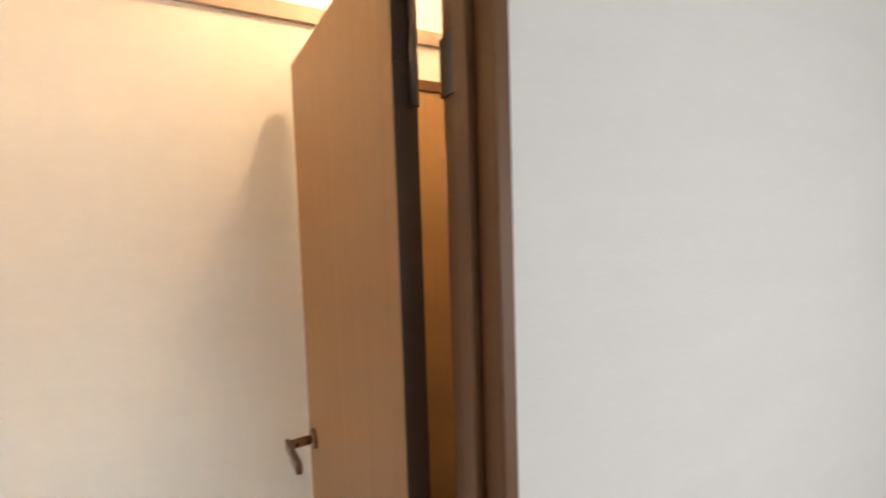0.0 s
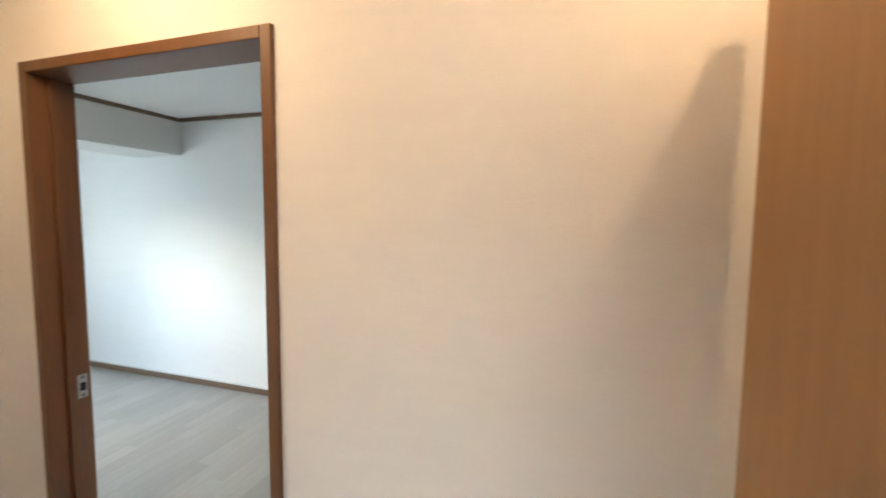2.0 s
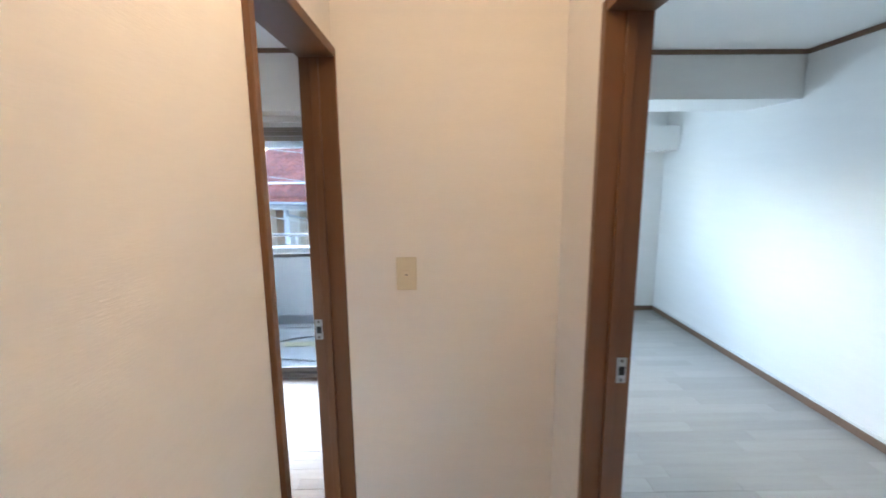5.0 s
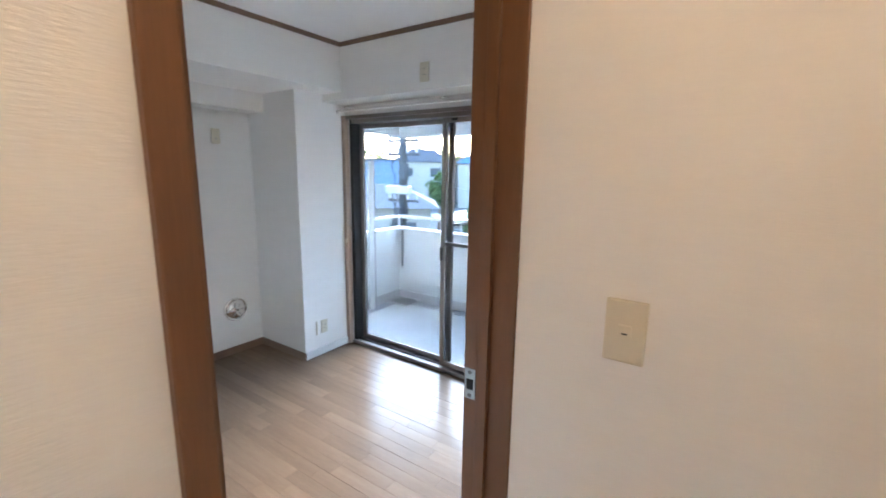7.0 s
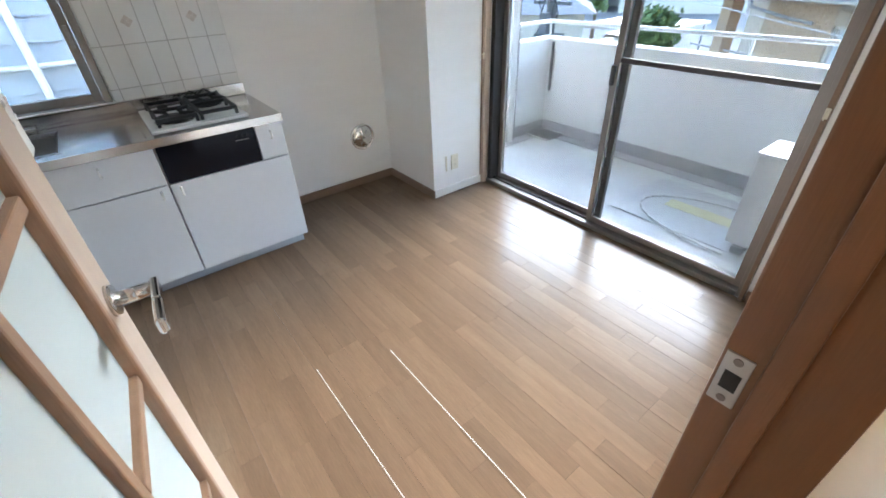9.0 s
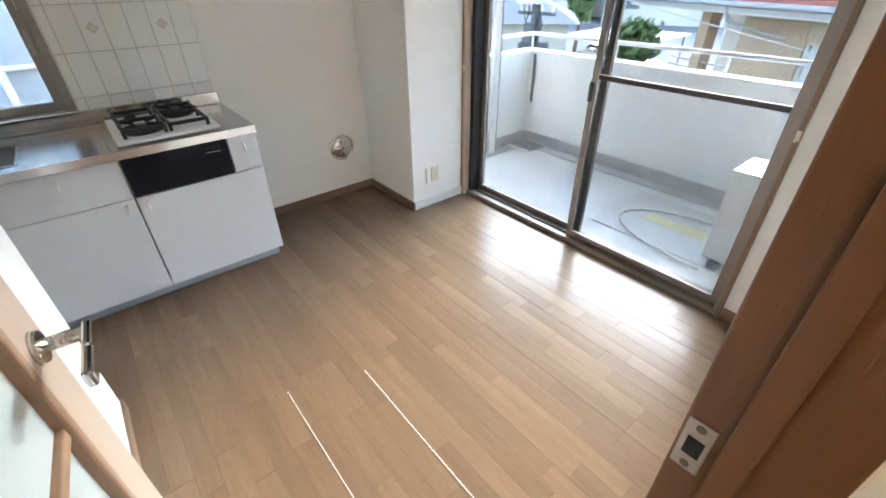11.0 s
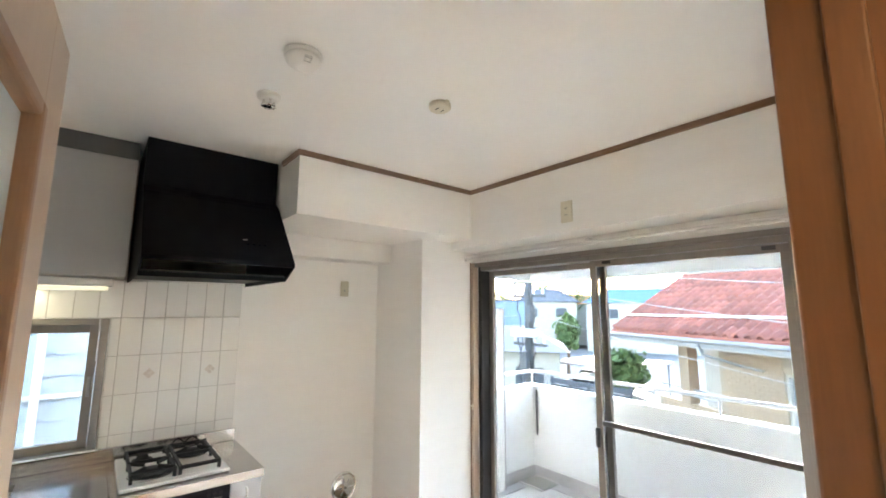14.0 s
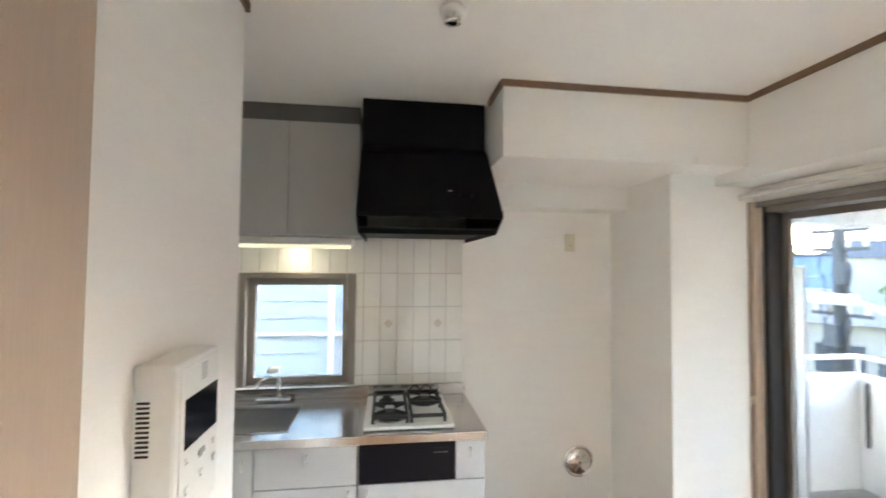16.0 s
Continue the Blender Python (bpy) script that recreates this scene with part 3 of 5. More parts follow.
# round steel vent cap
vc = Vector((W, 1.895, 0.372))
vent = thing("vent_cap", vc, "round stainless steel vent cap on the kitchen wall", "vent")
vm = Matrix.Translation(vc) @ Matrix.Rotation(radians(90), 4, "Y")
part("rim", add_lathe(bmesh.new(), [(0.096, 0), (0.097, 0.012), (0.092, 0.018), (0.086, 0.013), (0.080, 0.012)], vm), M_CHROME, vent, smooth=True)
part("disc", add_lathe(bmesh.new(), [(0.078, 0.010), (0.076, 0.020), (0.050, 0.028), (0.012, 0.031)], vm), M_CHROME, vent, smooth=True)
for i in range(6):
    a = math.pi * i / 3
    part("slot", add_box(bmesh.new(), -0.003, 0.003, 0.024, 0.056, 0.0, 0.0305, 0, vm @ Matrix.Rotation(a, 4, "Z")), M_PGREY, vent)
part("knob", add_lathe(bmesh.new(), [(0.009, 0.03), (0.009, 0.040), (0.006, 0.043)], vm, 16), M_HINGE, vent, smooth=True)

# ---- kitchen unit ----
FX = -2.425
unit_kick = thing("plinth", (-2.6, 0.4, 0), "blue-grey plinth under the kitchen cabinets", "plinth")
boxp("board", W + 0.02, -2.515, -0.345, 1.155, 0.0, 0.085, M_KICK, unit_kick)


def handle_tab(parent, y, z):
    """Small curved white pull on a front."""
    bm = bmesh.new()
    add_tube(bm, [(FX, y, z + 0.02), (FX + 0.018, y, z + 0.014), (FX + 0.022, y, z), (FX + 0.018, y, z - 0.014), (FX, y, z - 0.02)], 0.0055, 8)
    part("handle", bm, M_PWHITE, parent, "small white pull handle", True)


def cabinet(name, y0, y1, fronts, label, zt=0.78):
    c = thing(name, ((W + FX) / 2, (y0 + y1) / 2, 0.085), label, "cabinet", "kitchen base cabinets")
    boxp("body", W + 0.005, FX - 0.02, y0 + 0.001, y1 - 0.001, 0.085, 0.652 if y0 < 0.3 else zt, M_CAB, c)
    for nm, a, b, z0, z1, hy, hz in fronts:
        f = boxp(nm, FX - 0.018, FX, a + 0.002, b - 0.002, z0 + 0.002, z1 - 0.002, M_CAB, c, 0.002)
        if hy is not None:
            handle_tab(f, hy, hz)
    return c


cabinet("sink_cabinet", -0.345, 0.118, [("door", -0.345, 0.118, 0.088, 0.775, 0.075, 0.70)], "light grey sink cabinet with a white pull")
cabinet("drawer_cabinet", 0.120, 0.570, [("drawer", 0.120, 0.570, 0.590, 0.775, 0.345, 0.715), ("door", 0.120, 0.570, 0.088, 0.590, 0.53, 0.545)], "light grey cabinet with drawer and door")
oc = cabinet("oven_cabinet", 0.572, 1.165, [("drawer", 1.022, 1.163, 0.590, 0.775, 1.092, 0.715), ("door", 0.574, 1.163, 0.088, 0.590, 0.615, 0.545)], "light grey cabinet round the built-in oven")
ov = thing("oven", (FX, 0.8, 0.6), "black glass grill oven front under the hob", "oven")
boxp("front", FX - 0.016, FX + 0.006, 0.577, 1.019, 0.594, 0.775, M_BGLASS, ov, 0.003)
for y in (0.93, 0.955, 0.98):
    part("knob", add_cyl(bmesh.new(), (FX + 0.006, y, 0.742), (FX + 0.011, y, 0.742), 0.007, seg=14), M_BLACK, ov)
boxp("label_bar", FX + 0.006, FX + 0.0066, 0.915, 0.985, 0.722, 0.724, M_PGREY, ov)

# worktop with a sunken basin
wt = thing("worktop", (-2.7, 0.4, 0.78), "stainless steel worktop with sink and upstand", "worktop")
SX0, SX1, SY0, SY1 = -2.885, -2.505, -0.25, 0.245
bm = bmesh.new()
for b in ((W, SX0, -0.348, 1.167), (SX1, -2.410, -0.348, 1.167), (SX0, SX1, -0.348, SY0), (SX0, SX1, SY1, 1.167)):
    part("top", add_box(bmesh.new(), b[0], b[1], b[2], b[3], 0.782, 0.812), M_STEEL, wt)
part("front_lip", add_box(bmesh.new(), -2.410, -2.404, -0.348, 1.167, 0.776, 0.815, 0.002), M_STEEL, wt)
part("upstand", add_box(bmesh.new(), W, W + 0.012, -0.348, 1.163, 0.812, 0.878, 0.003), M_STEEL, wt)
bm = bmesh.new()
add_box(bm, SX0, SX1, SY0, SY1, 0.66, 0.812, 0.045)
top = [f for f in bm.faces if f.calc_center_median().z > 0.79]
bmesh.ops.delete(bm, geom=top, context="FACES")
basin = part("basin", bm, M_BASIN, wt, "deep stainless basin", True)
for x0, x1, y0, y1 in ((SX0 - 0.012, SX0, SY0 - 0.012, SY1 + 0.012), (SX1, SX1 + 0.012, SY0 - 0.012, SY1 + 0.012), (SX0, SX1, SY1, SY1 + 0.012)):
    part("rim", add_box(bmesh.new(), x0, x1, y0, y1, 0.812, 0.8155, 0.0012), M_STEEL, wt)
part("drip_edge", add_box(bmesh.new(), -2.90, -2.47, 0.560, 0.566, 0.812, 0.816, 0.0015), M_STEEL, wt)
part("drip_edge", add_box(bmesh.new(), -2.90, -2.894, 0.28, 0.560, 0.812, 0.816, 0.0015), M_STEEL, wt)

# tap
tap = thing("tap", (-2.94, 0.09, 0.812), "chrome mixer tap with a white lever at the sink", "tap")
part("base", add_box(bmesh.new(), -2.965, -2.925, -0.02, 0.17, 0.8125, 0.838, 0.006), M_CHROME, tap)
part("body", add_cyl(bmesh.new(), (-2.945, 0.10, 0.838), (-2.945, 0.10, 0.93), 0.014, seg=18), M_CHROME, tap, smooth=True)
part("spout", add_tube(bmesh.new(), [(-2.945, 0.10, 0.925), (-2.93, 0.095, 0.955), (-2.86, 0.06, 0.975), (-2.79, 0.03, 0.955), (-2.785, 0.028, 0.93)], 0.009), M_CHROME, tap, smooth=True)
part("lever", add_box(bmesh.new(), -2.985, -2.925, 0.035, 0.095, 0.975, 1.005, 0.008), M_PWHITE, tap, "white lever")

# hob
hob = thing("gas_hob", (-2.70, 0.80, 0.8155), "white enamel three-burner gas hob with black grates", "hob")
HX0, HX1, HY0, HY1 = -2.935, -2.455, 0.592, 1.022
bm = bmesh.new()
add_box(bm, HX0, HX1, HY0, HY1, 0.8155, 0.832, 0.006)
part("tray", bm, M_WHITE, hob)
part("well", add_box(bmesh.new(), HX0 + 0.035, HX1 - 0.035, HY0 + 0.03, HY1 - 0.03, 0.832, 0.8335, 0), M_WHITE, hob, "white enamel drip well")
for bx, by, r in ((-2.595, 0.715, 0.052), (-2.795, 0.905, 0.046), (-2.84, 0.70, 0.026)):
    bn = part("burner", add_lathe(bmesh.new(), [(r * 1.45, 0.8335), (r * 1.3, 0.839), (r, 0.842), (r * 0.9, 0.857), (r * 0.35, 0.861)], Matrix.Translation((bx, by, 0)), 24), M_IRON, hob, smooth=True)
    part("drip_ring", add_lathe(bmesh.new(), [(r * 1.75, 0.8336), (r * 1.7, 0.8365), (r * 1.5, 0.8350)], Matrix.Translation((bx, by, 0)), 24), M_STEEL, bn, "steel drip ring", True)
xa, xb, ya, yb, ym, xm, zz = HX0 + 0.045, HX1 - 0.045, HY0 + 0.035, HY1 - 0.035, 0.808, -2.695, 0.872
for y0, y1 in ((ya, ym - 0.004), (ym + 0.004, yb)):
    bm = bmesh.new()
    for x in (xa, xm, xb):
        add_box(bm, x - 0.008, x + 0.008, y0, y1, zz - 0.016, zz, 0.003)
    for y in (y0 + 0.007, y1 - 0.007):
        add_box(bm, xa, xb, y - 0.007, y + 0.007, zz - 0.016, zz + 0.001, 0.003)
    for x in (xa, xm, xb):
        for y in (y0 + 0.007, y1 - 0.007):
            add_box(bm, x - 0.007, x + 0.007, y - 0.007, y + 0.007, 0.8335, zz - 0.008)
    cx_, cy_ = (-2.595, 0.715) if y0 < 0.7 else (-2.795, 0.905)
    for k in range(4):
        m = Matrix.Translation((cx_, cy_, 0)) @ Matrix.Rotation(math.pi / 4 + k * math.pi / 2, 4, "Z")
        add_box(bm, 0.035, 0.118, -0.005, 0.005, zz - 0.010, zz + 0.006, 0.002, m)
    part("grate", bm, M_IRON, hob, "black cast-iron pan support")
part("pan_ring", add_tube(bmesh.new(), [(-2.905, 0.83, 0.868), (-2.93, 0.86, 0.890), (-2.905, 0.89, 0.868), (-2.93, 0.93, 0.890), (-2.905, 0.96, 0.868)], 0.004, 6), M_IRON, hob)

# wall cabinets, filler, hood
for y0, y1, hl in ((-0.345, 0.197, 0), (0.199, 0.545, 1)):
    uc = thing("wall_cabinet", (W, (y0 + y1) / 2, 1.735), "grey laminate wall cabinet with a plain door", "cabinet", "kitchen wall cabinets")
    boxp("body", W, -2.642, y0, y1, 1.74, 2.31, M_UPPER, uc)
    boxp("door", -2.640, -2.622, y0 + 0.0015, y1 - 0.0015, 1.735, 2.308, M_UPPER, uc, 0.002)
# the filler's dark grey carries the shade under the ceiling
fl = thing("filler_panel", (W, 0.1, 2.312), "filler panel above the wall cabinets, coloured dark for its shade", "panel")
boxp("board", W, -2.632, -0.345, 0.545, 2.3125, 2.398, M_FILLER_SHADED, fl)
hood = thing("range_hood", (-2.6, 0.86, 1.72), "matt black range hood over the gas hob", "range hood")
Y0, Y1 = 0.565, 1.170
bm = bmesh.new()
add_prism(bm, [(W, 2.398), (-2.500, 2.398), (-2.500, 2.165), (-2.440, 2.125), (-2.150, 1.803), (-2.150, 1.785), (-2.172, 1.785), (-2.45, 2.09), (W, 2.09)], "y", Y0, Y1)
part("canopy", bm, M_BLACK, hood)
for y in (Y0, Y1 - 0.006):
    bm = add_prism(bmesh.new(), [(W, 2.09), (-2.45, 2.09), (-2.152, 1.80), (-2.152, 1.785), (-2.27, 1.725), (W, 1.725)], "y", y, y + 0.006)
    part("side_panel", bm, M_BLACK, hood)
part("filter", add_box(bmesh.new(), W + 0.01, -2.26, Y0 + 0.008, Y1 - 0.008, 1.745, 1.75), M_IRON, hood)
part("bottom_lip", add_box(bmesh.new(), -2.29, -2.268, Y0 + 0.006, Y1 - 0.006, 1.723, 1.752, 0.002), M_BLACK, hood)
sm = Matrix.Translation((-2.225, 0, 1.892)) @ Matrix.Rotation(radians(42), 4, "Y")
for i in range(4):
    y = 0.965 + i * 0.026
    part("button", add_box(bmesh.new(), -0.002, 0.004, y, y + 0.012, -0.006, 0.003, 0.001, sm), M_BGLASS, hood)
part("label_bar", add_box(bmesh.new(), -0.002, 0.0025, 0.945, 0.965, 0.018, 0.022, 0, sm), M_PGREY, hood)

# lamp under the wall cabinet
sl = thing("sink_lamp", (-2.86, 0.18, 1.735), "lit fluorescent lamp under the wall cabinet", "lamp")
boxp("housing", -2.93, -2.80, -0.15, 0.505, 1.695, 1.735, M_PWHITE, sl, 0.006)
boxp("diffuser", -2.915, -2.815, -0.13, 0.485, 1.676, 1.695, M_GLOW, sl, 0.004, "glowing diffuser")
part("pull_cord", add_cyl(bmesh.new(), (-2.90, 0.47, 1.33), (-2.90, 0.47, 1.695), 0.0012, seg=6), M_PWHITE, sl, "thin white pull cord")


# ---- windows ----
def sash(parent, x0, x1, y, z0, z1, fw=0.042, rail=None):
    """One sliding sash with frame members and pane, in a plane of constant y."""
    s = boxp("sash_stile", x0, x0 + fw, y - 0.014, y + 0.014, z0, z1, M_ALU, parent, 0.002)
    boxp("sash_stile", x1 - fw, x1, y - 0.014, y + 0.014, z0, z1, M_ALU, parent, 0.002)
    boxp("sash_rail", x0 + fw, x1 - fw, y - 0.013, y + 0.013, z0, z0 + fw * 1.1, M_ALU, parent, 0.002)
    boxp("sash_rail", x0 + fw, x1 - fw, y - 0.013, y + 0.013, z1 - fw, z1, M_ALU, parent, 0.002)
    if rail:
        boxp("mid_rail", x0 + fw, x1 - fw, y - 0.012, y + 0.012, rail - 0.012, rail + 0.012, M_RAILDK, parent, 0.002)
    g = boxp("pane", x0 + fw - 0.004, x1 - fw + 0.004, y - 0.002, y + 0.002, z0 + fw, z1 - fw + 0.004, M_GLASS, parent, 0, "glass pane tinted to dim the view outdoors")
    g.visible_shadow = False
    return s


bw = thing("window_1", (-1.47, 2.66, 0), "sliding balcony window in bronze aluminium, closed", "window")
tagged(bw, kind="structure")
boxp("casing", COLX + 0.006, -2.383, 2.565, 2.612, 0, 1.93, M_PALE, bw, 0.003, "pale wooden casing")
boxp("casing_edge", COLX + 0.0005, COLX + 0.006, 2.560, 2.599, 0, 1.93, M_TRIM, bw, 0.001, "brown edge strip")
boxp("casing", -0.540, -0.522, 2.565, 2.599, 0, 1.93, M_TRIM, bw, 0.003, "brown wooden casing")
boxp("casing", -2.383, -0.540, 2.575, 2.599, 1.900, 1.928, M_ALU, bw, 0.003, "bronze aluminium head trim")
# left frame side is coloured near black for its shade, the right stays bronze
boxp("frame_side", -2.381, -2.345, 2.613, 2.745, 0, 1.905, M_ALUDK, bw, 0.002)
boxp("frame_side", -0.562, -0.540, 2.600, 2.745, 0, 1.905, M_ALU, bw, 0.002)
boxp("frame_head", -2.345, -0.562, 2.600, 2.745, 1.872, 1.905, M_ALU, bw, 0.002)
boxp("sill_track", -2.381, -0.562, 2.596, 2.745, 0.0005, 0.030, M_ALU, bw, 0.003)
boxp("track_rib", -2.345, -0.562, 2.640, 2.646, 0.030, 0.040, M_ALUDK, bw)
boxp("track_rib", -2.345, -0.562, 2.700, 2.706, 0.030, 0.040, M_ALUDK, bw)
sash(bw, -1.476, -0.564, 2.645, 0.034, 1.87, 0.034, 0.985)
sash(bw, -2.343, -1.420, 2.703, 0.034, 1.87, 0.034, None)
boxp("crescent_lock", -1.476, -1.452, 2.612, 2.631, 0.86, 0.96, M_ALUDK, bw, 0.004, "dark lock lever")
for x in (-1.40, -0.66):
    boxp("guide_block", x, x + 0.05, 2.628, 2.66, 1.848, 1.866, M_ALUDK, bw, 0.002)

# curtain rail
cr = thing("curtain_rail", (-1.45, 2.52, 1.955), "white double curtain rail above the balcony window", "curtain rail")
boxp("track", -2.40, -0.42, 2.495, 2.513, 1.952, 1.966, M_RAIL, cr, 0.003)
boxp("track", -2.40, -0.42, 2.535, 2.553, 1.956, 1.970, M_RAIL, cr, 0.003)
for x in (-2.3, -1.4, -0.5):
    boxp("bracket", x - 0.012, x + 0.012, 2.49, 2.599, 1.97, 1.984, M_RAIL, cr, 0.002)
for x in (-2.395, -0.425):
    part("end_cap", add_cyl(bmesh.new(), (x, 2.504, 1.955), (x, 2.504, 1.937), 0.011, 0.008, 12), M_RAIL, cr)
boxp("rod", -0.86, -0.43, 2.494, 2.512, 1.938, 1.951, M_PWHITE, cr, 0.004, "white draw rod")

# curtain hooks on the casings
for x, y, nx in ((-2.395, 2.565, 0), (-0.531, 2.565, 0)):
    hk = thing("tieback_hook", (x, y, 0.915), "small brass tieback hook on the window casing", "hook")
    boxp("plate", x - 0.008, x + 0.008, y - 0.004, y, 0.895, 0.935, M_PLAST, hk, 0.0015)
    part("hook", add_tube(bmesh.new(), [(x, y - 0.004, 0.925), (x, y - 0.022, 0.922), (x, y - 0.026, 0.905), (x, y - 0.018, 0.895)], 0.003, 8), M_PLAST, hk, smooth=True)

# small kitchen window over the sink
kw = thing("window_2", (W, 0.185, 0.87), "small aluminium window over the sink, closed", "window")
tagged(kw, kind="structure")
WY0, WY1, WZ0, WZ1 = -0.14, 0.51, 0.865, 1.535
for nm, y0, y1, z0, z1 in (("frame_side", WY0, WY0 + 0.035, WZ0, WZ1), ("frame_side", WY1 - 0.035, WY1, WZ0, WZ1),
                           ("frame_head", WY0 + 0.035, WY1 - 0.035, WZ1 - 0.03, WZ1), ("frame_sill", WY0 + 0.035, WY1 - 0.035, WZ0, WZ0 + 0.022)):
    boxp(nm, W - 0.13, W + 0.012, y0, y1, z0, z1, M_ALU, kw, 0.002)
a0, a1, b0, b1 = WY0 + 0.036, WY1 - 0.036, WZ0 + 0.023, WZ1 - 0.031
for nm, y0, y1, z0, z1 in (("sash_stile", a0, a0 + 0.04, b0, b1), ("sash_stile", a1 - 0.04, a1, b0, b1),
                           ("sash_rail", a0 + 0.04, a1 - 0.04, b0, b0 + 0.04), ("sash_rail", a0 + 0.04, a1 - 0.04, b1 - 0.04, b1)):
    boxp(nm, W - 0.07, W - 0.035, y0, y1, z0, z1, M_ALU, kw, 0.002)
g = boxp("pane", W - 0.055, W - 0.050, a0 + 0.038, a1 - 0.038, b0 + 0.038, b1 - 0.038, M_GLASS, kw, 0, "glass pane tinted to dim the view outdoors")
g.visible_shadow = False
boxp("latch", W - 0.035, W - 0.02, a1 - 0.028, a1 - 0.012, 1.14, 1.24, M_PGREY, kw, 0.003)
boxp("inner_sill", W - 0.001, W + 0.03, WY0, WY1 + 0.01, 0.8785, 0.8845, M_PWHITE, kw, 0.002, "white sill board")

# bedroom window, out of sight but the source of its daylight
rw = thing("window_3", (1.075, BED_N, 0.95), "sliding aluminium bedroom window", "window")
tagged(rw, kind="structure")
for nm, x0, x1, z0, z1 in (("frame_side", 0.80, 0.835, 0.95, 1.85), ("frame_side", 1.315, 1.35, 0.95, 1.85), ("frame_head", 0.835, 1.315, 1.815, 1.85), ("frame_sill", 0.835, 1.315, 0.95, 0.985)):
    boxp(nm, x0, x1, BED_N + 0.02, BED_N + 0.12, z0, z1, M_ALU, rw, 0.002)

# ---- intercom ----
ic = thing("intercom", (-1.45, SOUTH, 1.22), "white wall intercom with a dark screen and buttons", "intercom")
IX0, IX1, IZ0, IZ1 = -1.463, -1.270, 1.09, 1.407
bm = bmesh.new()
add_box(bm, IX0, IX1, SOUTH, SOUTH + 0.074, IZ0, IZ1, 0.007)
part("body", bm, M_PWHITE, ic)
F = SOUTH + 0.074
boxp("face_plate", IX0 + 0.012, IX1 - 0.012, F, F + 0.003, IZ0 + 0.01, IZ1 - 0.01, M_PWHITE, ic, 0.001)
boxp("screen", -1.445, -1.297, F + 0.003, F + 0.0045, 1.243, 1.336, M_BGLASS, ic, 0.0005, "dark glass screen")
for i in range(6):
    boxp("speaker_slot", -1.392, -1.365, F + 0.003, F + 0.0035, 1.356 + i * 0.006, 1.3585 + i * 0.006, M_PGREY, ic)
for i in range(12):
    z = 1.245 + i * 0.0085
    boxp("vent_slot", IX1, IX1 + 0.0006, SOUTH + 0.008, SOUTH + 0.030, z, z + 0.0045, M_DARK, ic)
for x, z, w, h in ((-1.309, 1.224, 0.015, 0.009), (-1.371, 1.213, 0.026, 0.011), (-1.432, 1.213, 0.013, 0.009), (-1.309, 1.168, 0.015, 0.011), (-1.371, 1.173, 0.013, 0.009), (-1.432, 1.177, 0.013, 0.009)):
    boxp("button", x - w / 2, x + w / 2, F + 0.003, F + 0.0065, z - h / 2, z + h / 2, M_PGREY if w > 0.02 else M_PWHITE, ic, 0.001)
    boxp("button_mark", x - w / 3, x + w / 3, F + 0.003, F + 0.0034, z - h / 2 - 0.006, z - h / 2 - 0.003, M_PGREY, ic)

# ---- ceiling fixtures ----
sd = thing("smoke_alarm", (-1.395, 0.888, H), "round white smoke alarm on the ceiling", "smoke alarm")
m = Matrix.Translation((-1.395, 0.888, H)) @ Matrix.Rotation(math.pi, 4, "X")
part("base", add_lathe(bmesh.new(), [(0.060, 0), (0.060, 0.010), (0.056, 0.014)], m), M_PWHITE, sd, smooth=True)
part("dome", add_lathe(bmesh.new(), [(0.055, 0.014), (0.053, 0.028), (0.042, 0.040), (0.022, 0.047)], m), M_PWHITE, sd, smooth=True)
for i in range(4):
    part("slot", add_box(bmesh.new(), 0.036 + i * 0.005, 0.0385 + i * 0.005, -0.012, 0.012, 0.030, 0.0425 - i * 0.004, 0, m), M_PGREY, sd)
hd = thing("heat_sensor", (-1.736, 0.886, H), "small white ceiling heat sensor with chrome cage", "sensor")
m = Matrix.Translation((-1.736, 0.886, H)) @ Matrix.Rotation(math.pi, 4, "X")
part("base", add_lathe(bmesh.new(), [(0.044, 0), (0.043, 0.014), (0.030, 0.022)], m), M_PWHITE, hd, smooth=True)
for i in range(4):
    part("cage_arm", add_box(bmesh.new(), 0.016, 0.022, -0.004, 0.004, 0.020, 0.042, 0, m @ Matrix.Rotation(i * math.pi / 2, 4, "Z")), M_CHROME, hd)
part("cage_disc", add_lathe(bmesh.new(), [(0.026, 0.040), (0.026, 0.045), (0.010, 0.047)], m), M_CHROME, hd, smooth=True)
rs = thing("ceiling_rose", (-1.375, 1.435, H), "ivory ceiling lamp socket without a lamp", "ceiling socket")
m = Matrix.Translation((-1.375, 1.435, H)) @ Matrix.Rotation(math.pi, 4, "X")
part("body", add_lathe(bmesh.new(), [(0.044, 0), (0.044, 0.016), (0.038, 0.021)], m), M_PLAST, rs, smooth=True)
for s in (-1, 1):
    part("slot", add_box(bmesh.new(), -0.010, 0.010, s * 0.014 - 0.002, s * 0.014 + 0.002, 0.0205, 0.0218, 0, m), M_DARK, rs)
    part("side_lug", add_box(bmesh.new(), s * 0.046 - 0.006, s * 0.046 + 0.006, -0.008, 0.008, 0, 0.012, 0.002, m), M_PLAST, rs)
bp = thing("beam_cover", (-2.206, 2.19, 2.08), "small white access cover at the beam corner", "cover")
boxp("lid", -2.206, -2.198, 2.10, 2.33, 2.067, 2.10, M_WALL, bp, 0.002)
